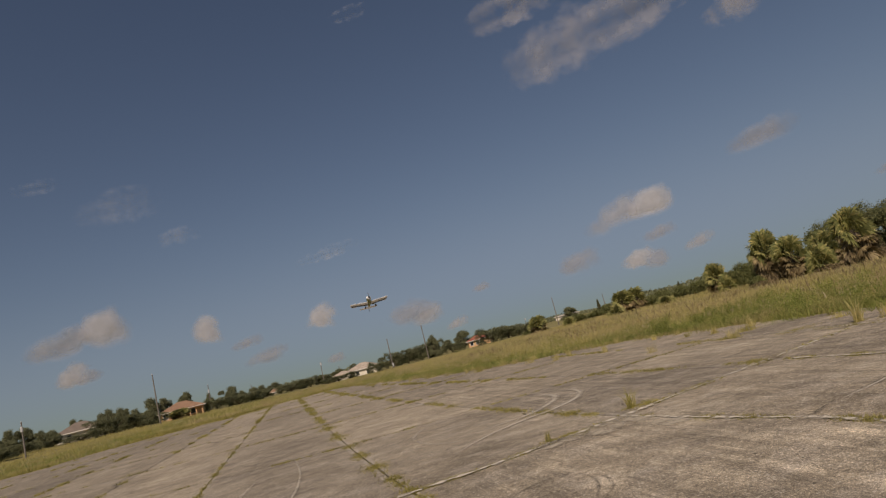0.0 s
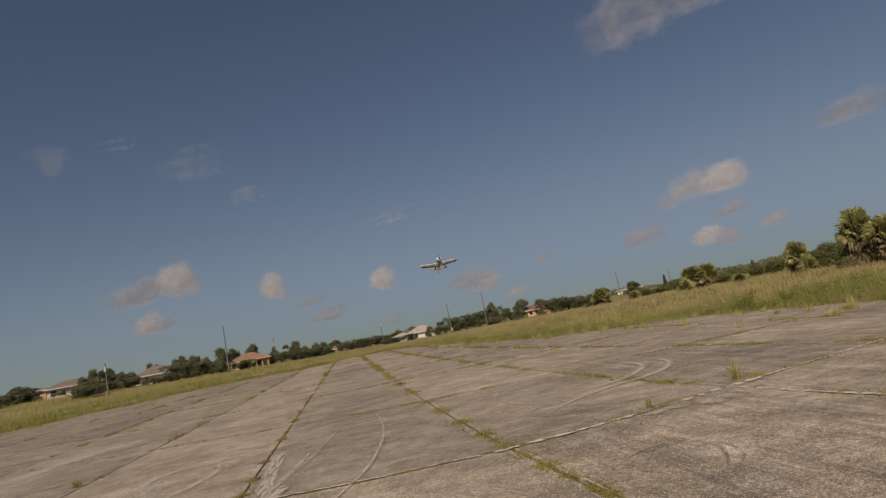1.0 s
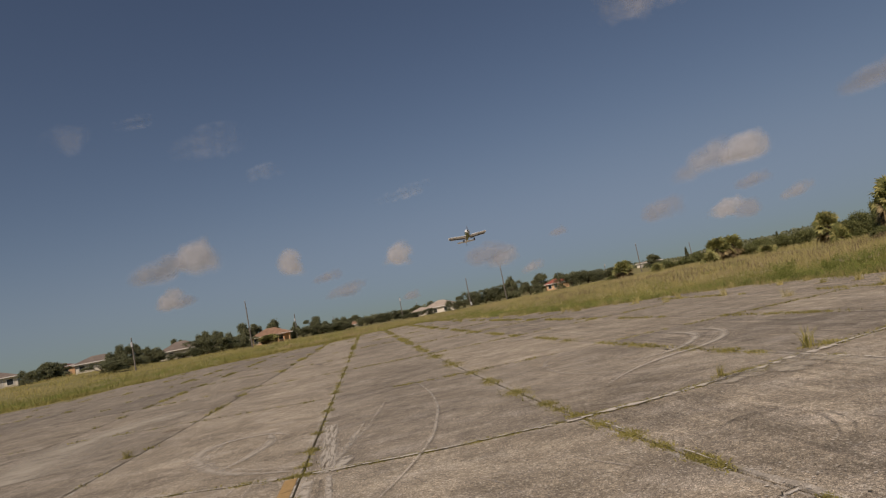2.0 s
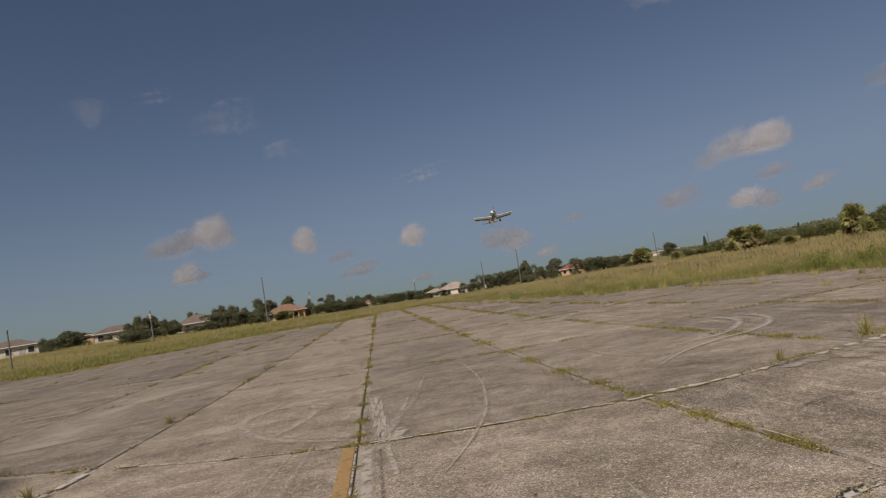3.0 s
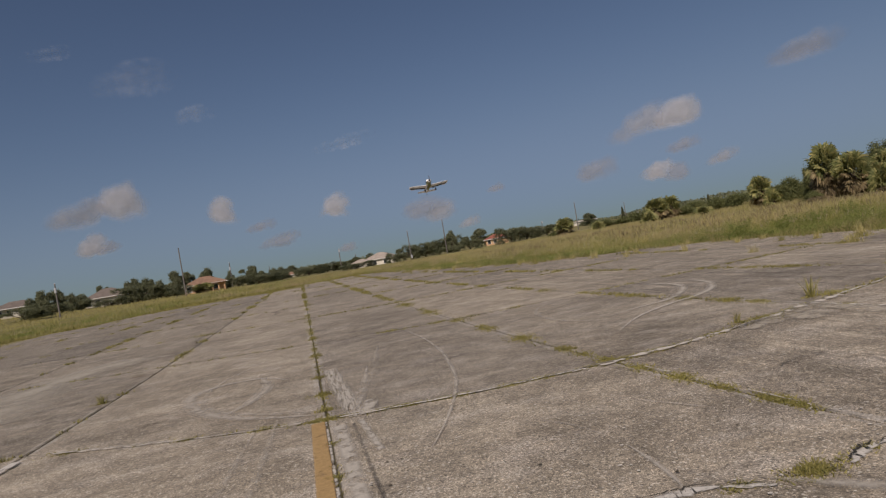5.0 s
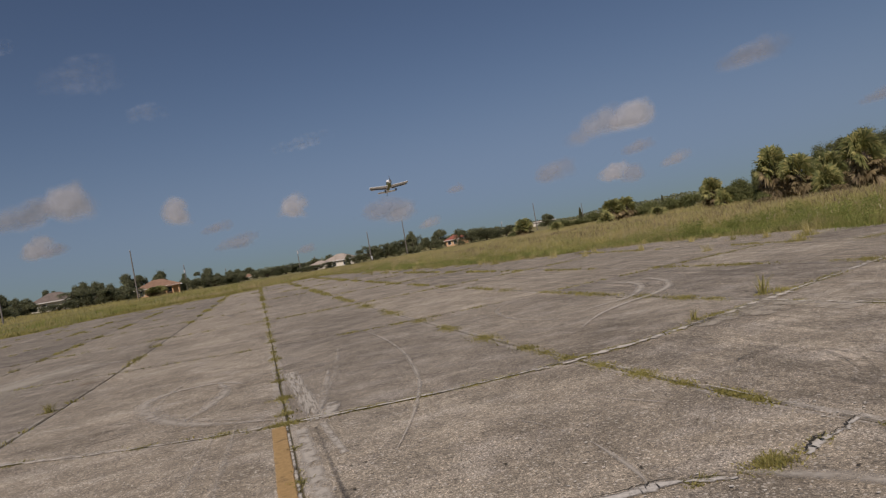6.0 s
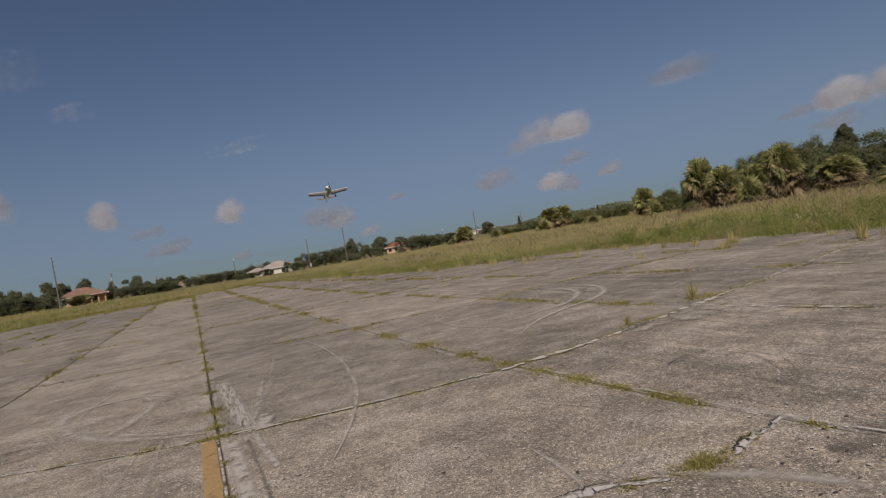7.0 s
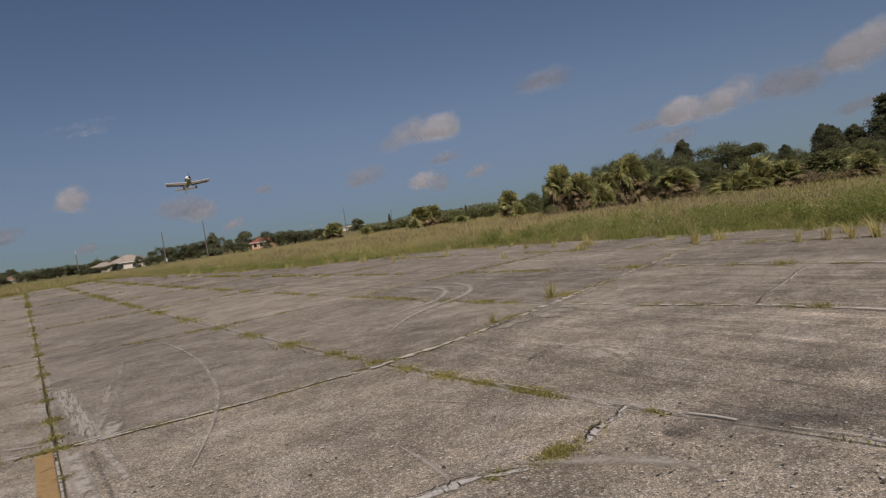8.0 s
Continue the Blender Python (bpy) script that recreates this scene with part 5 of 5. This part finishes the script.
# ---- utility poles ----
def pole(x, y, tall, lean, can):
    tall -= land_z(x, y)
    top = empty("utility_pole", (x, y, land_z(x, y) - 0.1))
    bm = bmesh.new()
    add_tube(bm, (0, 0, -0.3), (lean, 0, tall), 0.15, 0.1, 10)
    part("shaft", bm, POLE_WOOD, top)
    bm = bmesh.new()
    add_tube(bm, (lean, 0, tall), (lean, 0, tall + 0.12), 0.13, 0.05, 10)
    part("cap", bm, STEEL, top)
    bm = bmesh.new()
    add_tube(bm, (lean, 0, tall * 0.94), (lean, -0.35, tall * 0.94), 0.04, 0.04, 6)
    part("insulator", bm, STEEL, top)
    if can:
        bm = bmesh.new()
        z = tall * can
        add_tube(bm, (0.1, -0.38, z - 0.4), (0.1, -0.38, z + 0.4), 0.22, 0.22, 12)
        add_tube(bm, (0.1, -0.38, z + 0.4), (0.1, -0.38, z + 0.5), 0.22, 0.07, 12)
        part("transformer", bm, STEEL, top, "pale grey transformer can")
    tagged(top, "tall weathered wooden utility pole in the grass" + (" with a transformer" if can else ""), "utility pole", "poles along the field")


def build_poles():
    for x, y, tall, lean, can in ((-53.3, 104.5, 6.6, -0.1, 0), (-39.4, 125.0, 7.0, 0, 0.8), (-21.1, 141.7, 10.9, 0.0, 0), (-17.1, 194.9, 7.8, 0.1, 0.75), (-9.0, 261.8, 5.9, 0, 0), (16.1, 211.5, 6.9, 0, 0.9), (25.4, 257.8, 4.7, 0, 0),
                                  (32.3, 169.0, 7.6, 0, 0.14), (41.7, 166.0, 9.2, 0, 0), (86.9, 179.0, 8.4, 0, 0), (123.7, 214.3, 6.6, 0, 0), (116.9, 279.8, 5.4, 0, 0.95)):
        pole(x, y, tall, lean, can)


# ---- clouds ----
def cloud(x, y, z, wide, tall, mat, seed, label, tilt=11):
    r = random.Random(seed)
    bm = bmesh.new()
    bmesh.ops.create_icosphere(bm, subdivisions=4, radius=1.0)
    off = Vector((r.uniform(0, 50), 0, 0))
    uv = bm.loops.layers.uv.new("across")
    for v in bm.verts:
        k = 1 + 0.08 * noise.noise(v.co * 2.2 + off)
        v.co = Vector((v.co.x, v.co.y * k, v.co.z))
    for f in bm.faces:
        f.smooth = True
        for loop in f.loops:
            loop[uv].uv = (loop.vert.co.x * wide / tall, loop.vert.co.z)
    ob = mesh_object("cloud", bm, mat)
    turn = math.atan2(-x, y)
    ob.matrix_basis = Matrix.Translation((x, y, z)) @ Matrix.Rotation(turn, 4, "Z") @ Matrix.Rotation(radians(-tilt), 4, "Y") @ Matrix.Diagonal((wide * 0.76, wide * 0.3, tall * 0.82, 1))
    ob.visible_shadow = False
    tagged(ob, label, "cloud", "clouds")


# x, y, z, width, height
CUMULUS = ((-576, 2406, 349, 148, 122), (-243, 2472, 276, 95, 102), (-676, 2397, 209, 92, 81), (176, 2485, 230, 109, 84), (1437, 2020, 346, 164, 100), (1360, 2096, 146, 108, 62), (2066, 1390, 248, 144, 94), (2144, 1265, 254, 202, 113), (2315, 892, 330, 237, 116))
SHOULDERS = ((-693, 2379, 322, 196, 88), (1321, 2101, 327, 194, 103), (581, 2429, 141, 115, 67), (1546, 1962, 152, 96, 43), (688, 2404, 78, 77, 40))
LOW_CLOUDS = ((1411, 2063, 125, 90, 66), (1167, 2205, 193, 167, 77), (-112, 2490, 194, 108, 43), (-48, 2497, 131, 147, 52), (1740, 1734, 454, 195, 73), (1439, 2036, 221, 124, 49), (1992, 1501, 219, 111, 39), (-636, 2409, 196, 91, 44), (2060, 1412, 162, 132, 51), (806, 2360, 196, 66, 33), (201, 2492, 63, 63, 39), (2328, 904, 158, 136, 54), (2226, 1109, 278, 167, 86), (2261, 1037, 273, 193, 110), (520, 2440, 168, 190, 80))
HIGH_CLOUDS = ((1061, 1947, 1158, 283, 103), (1206, 1962, 978, 372, 190), (1400, 1815, 1005, 447, 133), (1688, 1622, 887, 156, 98))
WISPS = ((-669, 2254, 841, 103, 42), (-451, 2334, 754, 196, 119), (-279, 2398, 629, 125, 61), (-874, 2203, 794, 118, 112), (484, 2094, 1277, 104, 39), (274, 2444, 459, 71, 28), (250, 2445, 469, 167, 48))


def build_clouds():
    seed = 40
    for mat, label, rows in (
        (CLOUD, "small white cumulus cloud with a soft grey base", CUMULUS),
        (CLOUD_MID, "soft grey shoulder of a cumulus cloud", SHOULDERS),
        (CLOUD_DIM, "thin grey-violet cloud low in the sky", LOW_CLOUDS),
        (CLOUD_HIGH, "ragged high grey cloud", HIGH_CLOUDS),
        (CLOUD_WISP, "faint high wisp of cloud", WISPS),
    ):
        for x, y, z, w, h in rows:
            seed += 1
            if mat == CLOUD_WISP:
                w, h = w * 1.15, h * 0.8
            cloud(x, y, z, w, h, mat, seed, label, 16 if mat in (CLOUD, CLOUD_MID) else 9)


# ---- the model aircraft in flight ----
AIR_WHITE = plain("white_film", (0.88, 0.88, 0.87), 0.3, 0.05, 6.0)
# grey underside stripe, its colour darkened to stand in for the wing's shade
AIR_SHADE = plain("shaded_underside", (0.05, 0.058, 0.06), 0.45, 0.1, 6.0)
AIR_GOLD = plain("olive_trim", (0.2, 0.21, 0.07), 0.4, 0.1, 6.0)
RUBBER = plain("black_rubber", (0.02, 0.02, 0.022), 0.8, 0.1, 10.0)
SPINNER = plain("dark_metal", (0.08, 0.08, 0.085), 0.35, 0.1, 10.0)
CANOPY = plain("tinted_canopy", (0.05, 0.06, 0.075), 0.12, 0.05, 4.0)


def aerofoil(bm, root, tip, chord_r, chord_t, thick, up=(0, 0, 1)):
    """A tapered flying surface between two ribs."""
    shape = ((0.0, 0.0), (0.06, 0.45), (0.3, 1.0), (0.65, 0.6), (1.0, 0.04), (0.65, -0.3), (0.3, -0.5), (0.06, -0.3))
    up = Vector(up)
    rings = []
    for p, c in ((root, chord_r), (tip, chord_t)):
        rings.append([bm.verts.new(Vector(p) + Vector((0, -s * c, 0)) + up * (h * thick * c)) for s, h in shape])
    n = len(shape)
    for k in range(n):
        bm.faces.new((rings[0][k], rings[0][(k + 1) % n], rings[1][(k + 1) % n], rings[1][k]))
    bm.faces.new(rings[0][::-1])
    bm.faces.new(rings[1])


def build_aircraft():
    """Span 2.1 m; the nose points along local +y."""
    top = empty("model_aircraft", (0, 0, 0))
    bm = bmesh.new()
    rings = []
    for y, w, h, z in ((0.78, 0.07, 0.07, 0.0), (0.7, 0.1, 0.1, 0.0), (0.45, 0.11, 0.13, 0.0), (0.1, 0.11, 0.15, 0.01), (-0.3, 0.09, 0.13, 0.02), (-0.7, 0.06, 0.09, 0.03), (-0.95, 0.02, 0.06, 0.04)):
        rings.append([bm.verts.new((w * math.cos(a) * (1.0 if abs(math.cos(a)) > 0.5 else 1.05), y, z + h * math.sin(a))) for a in (2 * math.pi * k / 16 for k in range(16))])
    for a, b in zip(rings, rings[1:]):
        for k in range(16):
            f = bm.faces.new((a[k], b[k], b[(k + 1) % 16], a[(k + 1) % 16]))
            f.smooth = True
    bm.faces.new(rings[0])
    bm.faces.new(rings[-1][::-1])
    part("fuselage", bm, AIR_WHITE, top)
    for s in (-1, 1):
        bm = bmesh.new()
        aerofoil(bm, (s * 0.1, 0.38, -0.09), (s * 1.05, 0.32, 0.0), 0.46, 0.32, 0.125)
        w = part("wing", bm, AIR_WHITE, top)
        bm = bmesh.new()
        aerofoil(bm, (s * 0.16, 0.1, -0.1), (s * 1.0, 0.13, -0.024), 0.16, 0.11, 0.07, (0, 0, 1))
        part("underside_panel", bm, AIR_SHADE, w, "dark underside stripe with the wing's shade in its colour").location = (0, 0, -0.012)
        bm = bmesh.new()
        add_box(bm, (0.55, 0.07, 0.014), (s * 0.68, -0.035, -0.035))
        part("aileron", bm, AIR_WHITE, w)
        bm = bmesh.new()
        aerofoil(bm, (s * 0.02, -0.68, 0.05), (s * 0.5, -0.72, 0.05), 0.28, 0.19, 0.085)
        part("tailplane", bm, AIR_WHITE, top)
        bm = bmesh.new()
        add_tube(bm, (s * 0.08, 0.3, -0.12), (s * 0.27, 0.36, -0.36), 0.012, 0.01, 8)
        leg = part("gear_leg", bm, SPINNER, top)
        bm = bmesh.new()
        add_tube(bm, (s * 0.26, 0.36, -0.37), (s * 0.32, 0.36, -0.37), 0.07, 0.07, 18)
        part("wheel", bm, RUBBER, leg, "black rubber wheel")
    bm = bmesh.new()
    aerofoil(bm, (0, -0.62, 0.06), (0, -0.78, 0.4), 0.34, 0.18, 0.06, (1, 0, 0))
    part("fin", bm, AIR_WHITE, top)
    bm = bmesh.new()
    bmesh.ops.create_uvsphere(bm, u_segments=16, v_segments=10, radius=1.0)
    bmesh.ops.transform(bm, matrix=Matrix.Translation((0, 0.08, 0.17)) @ Matrix.Diagonal((0.1, 0.3, 0.13, 1)), verts=bm.verts)
    part("canopy", bm, CANOPY, top, "dark tinted cockpit canopy")
    bm = bmesh.new()
    add_box(bm, (0.2, 0.1, 0.1), (0, 0.36, 0.17), 0, 0.02)
    part("hatch", bm, AIR_WHITE, top)
    bm = bmesh.new()
    rings = []
    for y, w, h, z in ((0.74, 0.092, 0.092, 0.0), (0.66, 0.106, 0.108, 0.0), (0.45, 0.115, 0.136, 0.0), (0.1, 0.115, 0.156, 0.01), (-0.25, 0.1, 0.142, 0.02)):
        rings.append([bm.verts.new((w * math.cos(a), y, z + h * math.sin(a))) for a in (radians(165 + 210 * k / 10) for k in range(11))])
    for a, b in zip(rings, rings[1:]):
        for k in range(10):
            bm.faces.new((a[k], b[k], b[k + 1], a[k + 1])).smooth = True
    part("belly", bm, AIR_GOLD, top, "olive-green belly and cowling")
    bm = bmesh.new()
    bmesh.ops.create_cone(bm, cap_ends=True, segments=14, radius1=0.065, radius2=0.01, depth=0.14, matrix=Matrix.Translation((0, 0.85, 0)) @ Matrix.Rotation(radians(-90), 4, "X"))
    sp = part("spinner", bm, SPINNER, top)
    bm = bmesh.new()
    for s in (-1, 1):
        add_box(bm, (0.03, 0.01, 0.2), (0.0, 0.83, s * 0.15), 0, 0.004)
    part("propeller", bm, SPINNER, sp)
    bm = bmesh.new()
    add_tube(bm, (0, -0.86, 0.0), (0, -0.9, -0.1), 0.008, 0.006, 6)
    add_tube(bm, (-0.015, -0.9, -0.12), (0.015, -0.9, -0.12), 0.03, 0.03, 12)
    part("tail_wheel", bm, RUBBER, top)
    top.matrix_basis = pose(9.99, 35.22, 5.15) @ pose(0, 0, 0, 0, 0, -183) @ pose(0, 0, 0, 17, 0, 0) @ pose(0, 0, 0, 0, 2, 0)
    tagged(top, "white low-wing model aeroplane flying with wheels down", "model aircraft")


build_plants()
build_houses()
build_poles()
build_clouds()
build_aircraft()
build_wear()
ROW_TUFTS = [(5.24, 0.04, 0.14, 80), (6.28, 0.05, 0.16, 220), (6.87, 0.05, 0.16, 160), (7.99, 0.06, 0.12, 70), (8.97, 0.06, 0.26, 300), (3.65, 0.04, 0.1, 60), (3.91, 0.04, 0.08, 40), (4.24, 0.04, 0.12, 70), (4.8, 0.04, 0.12, 60), (5.7, 0.04, 0.1, 50), (2.5, 0.05, 0.14, 120), (1.84, 0.05, 0.12, 70), (-0.68, 0.05, 0.14, 60), (0.9, 0.04, 0.1, 30), (13.7, 0.12, 0.3, 60), (12.0, 0.05, 0.25, 60)]
low = random.Random(44)
ROW_TUFTS += [(2.9 + 0.72 * k + low.uniform(-0.3, 0.3), 0.035, low.uniform(0.08, 0.18), low.randint(40, 100)) for k in range(10)]
for x, tall, spread, n in ROW_TUFTS:
    grass_tuft(x, row(3, x), tall, spread, n, JOINT_GRASS, "low mat of yellow-green grass in a slab joint", (1.0, 0.3))
for tuft in ((18.72, 17.6, 0.22, 0.4, 160), (17.32, 10.97, 0.05, 0.45, 120), (17.75, 14.5, 0.06, 0.45, 120), (10.45, 10.92, 0.42, 0.12, 46), (10.75, 10.85, 0.1, 0.22, 120), (8.56, 10.32, 0.22, 0.06, 24), (5.53, 5.83, 0.07, 0.14, 260), (5.01, 5.9, 0.04, 0.06, 50), (6.02, 5.92, 0.05, 0.06, 50), (-1.5, 10.4, 0.32, 0.1, 34), (-1.64, 11.85, 0.12, 0.1, 40), (-1.36, 15.25, 0.24, 0.12, 50), (-1.28, 27.6, 0.15, 0.4, 70)):
    grass_tuft(*tuft, JOINT_GRASS, "tuft of yellow-green grass in a slab joint")
for y, tall, spread, n in ((44.2, 0.35, 0.2, 120), (24.8, 0.14, 0.12, 50), (19.0, 0.12, 0.1, 50), (15.7, 0.09, 0.12, 60), (13.1, 0.08, 0.1, 50), (11.6, 0.09, 0.13, 90), (10.6, 0.07, 0.1, 60), (10.05, 0.06, 0.12, 60), (9.0, 0.05, 0.07, 40), (7.93, 0.06, 0.07, 40)):
    grass_tuft(2.6, y, tall, spread, n, JOINT_GRASS, "small green tuft in the main joint", (0.8, 0.5))
for tuft in ((17.53, 16.8, 0.34, 0.25, 70), (17.93, 12.9, 0.7, 0.14, 80), (18.4, 12.5, 0.5, 0.2, 60), (17.15, 9.75, 0.45, 0.08, 44), (17.33, 9.2, 0.55, 0.09, 54), (17.38, 8.76, 0.5, 0.09, 50), (17.48, 8.3, 0.62, 0.11, 64), (16.2, 19.1, 0.35, 0.16, 40), (17.3, 24.2, 0.45, 0.16, 50), (16.4, 27.1, 0.45, 0.2, 50), (16.4, 30.3, 0.45, 0.3, 60), (16.4, 34.3, 0.5, 0.4, 70)):
    grass_tuft(*tuft, STRAW, "tall straw-coloured tuft near the apron's edge")
MATS = [(12, 14.7, 0.06, 0.24, 130), (12, 12.75, 0.06, 0.3, 220), (12, 11.1, 0.06, 0.2, 160), (12, 10.5, 0.05, 0.14, 80), (12, 9.85, 0.05, 0.16, 160), (12, 9.15, 0.05, 0.15, 170), (12, 8.42, 0.05, 0.17, 240), (12, 7.8, 0.04, 0.13, 150), (12, 7.15, 0.05, 0.13, 260), (12, 6.9, 0.04, 0.11, 200), (12, 5.75, 0.03, 0.07, 50), (12, 17.0, 0.06, 0.3, 120), (12, 20.0, 0.07, 0.4, 140), (12, 24.0, 0.08, 0.5, 140)]
MATS += [(13, 19.7, 0.07, 0.4, 110), (13, 15.1, 0.06, 0.3, 120), (13, 13.3, 0.06, 0.3, 150), (13, 12.2, 0.06, 0.28, 140), (13, 11.5, 0.06, 0.2, 100), (13, 9.95, 0.05, 0.16, 70), (13, 8.6, 0.06, 0.2, 110), (13, 7.95, 0.06, 0.16, 90), (13, 7.45, 0.05, 0.1, 50), (13, 6.6, 0.07, 0.14, 120), (13, 6.3, 0.1, 0.14, 110)]
MATS += [(14, 15.8, 0.07, 0.3, 70), (14, 14.7, 0.09, 0.3, 100), (14, 11.8, 0.1, 0.3, 120), (14, 10.55, 0.05, 0.2, 50), (14, 9.45, 0.09, 0.22, 100), (14, 8.5, 0.12, 0.24, 120), (14, 7.35, 0.08, 0.16, 50), (15, 10.9, 0.12, 0.3, 90), (15, 9.9, 0.08, 0.3, 70), (15, 13.0, 0.08, 0.4, 90), (15, 14.6, 0.08, 0.4, 90), (15, 16.8, 0.14, 0.4, 120), (15, 18.4, 0.1, 0.4, 90)]
for i, y, tall, spread, n in MATS:
    grass_tuft(lane(i, y), y, tall, spread, n, JOINT_GRASS, "low mat of yellow-green grass along a slab joint", (0.42, 1.0))
# x, y, width, height
WEEDS = ((26.8, 18.4, 1.3, 0.76), (22.6, 13.9, 1.4, 0.83), (23.1, 13.4, 1.4, 0.82), (21.5, 11.7, 0.8, 0.66), (20.9, 10.2, 1.6, 0.73), (20.9, 9.4, 1.5, 0.54), (26.3, 24.9, 1.2, 0.59), (25.2, 25.5, 1.2, 0.70), (22.1, 24.4, 0.8, 0.58), (20.9, 25.4, 1.0, 0.82), (28.9, 23.3, 1.4, 0.56), (23.9, 18.3, 1.4, 0.55), (24.5, 21.3, 1.3, 0.54), (25.2, 13.8, 0.8, 0.80), (27.0, 15.9, 1.0, 0.58), (24.3, 16.0, 1.6, 0.81), (27.9, 26.7, 1.0, 0.84), (23.5, 20.5, 1.2, 0.74), (25.4, 20.7, 1.0, 0.83), (26.9, 20.5, 1.4, 0.84), (24.6, 27.3, 1.5, 0.60), (24.4, 25.4, 1.1, 0.56))


def weed_bush(x, y, wide, tall, seed):
    """A leafy weed: branching stems with small leaves."""
    r = np.random.RandomState(seed)
    top = empty("weed_bush", (x, y, land_z(x, y) - 0.05))
    bm = bmesh.new()
    ends = []
    for k in range(11):
        a, reach = k * 2.4, wide * 0.5 * r.uniform(0.3, 1.0)
        tip = Vector((math.cos(a) * reach, math.sin(a) * reach, tall * r.uniform(0.6, 1.0)))
        add_tube(bm, (0, 0, 0), tip, 0.008, 0.003, 4, False)
        ends.append(tip)
    part("stem", bm, JOINT_GRASS, top)
    k = r.randint(0, len(ends), 1500)
    up = r.uniform(0.15, 1.08, 1500)[:, None]
    pts = np.array([tuple(e) for e in ends])[k] * up + r.normal(0, 0.075, (1500, 3)) * np.array([wide, wide, tall * 0.8])
    pts[:, 2] = np.maximum(pts[:, 2], 0.02)
    v, f = leaves(pts, r.normal(0, 1, (1500, 3)), np.full(1500, 0.026))
    tagged(raw_object("foliage", v, f, GRASS_GREEN, top), kind="stuff")
    tagged(top, "leafy green weed standing over the grass", "weed", "weeds in the grass")


for k, (x, y, wide, tall) in enumerate(WEEDS):
    weed_bush(x, y, wide, tall, 300 + k)
edge = random.Random(14)
for k in range(34):
    y = 6.5 + 1.6 * k + edge.uniform(-0.8, 0.8)
    grass_tuft(float(east_edge(y)) - edge.uniform(0.0, 1.5) ** 2, y, edge.uniform(0.15, 0.5), edge.uniform(0.1, 0.25), 60, STRAW if k % 3 else JOINT_GRASS, "ragged yellow tuft where the grass meets the concrete")
build_grass()
build_joint_grass()
build_joint_soil()
build_spalls()
build_grit()
build_apron()
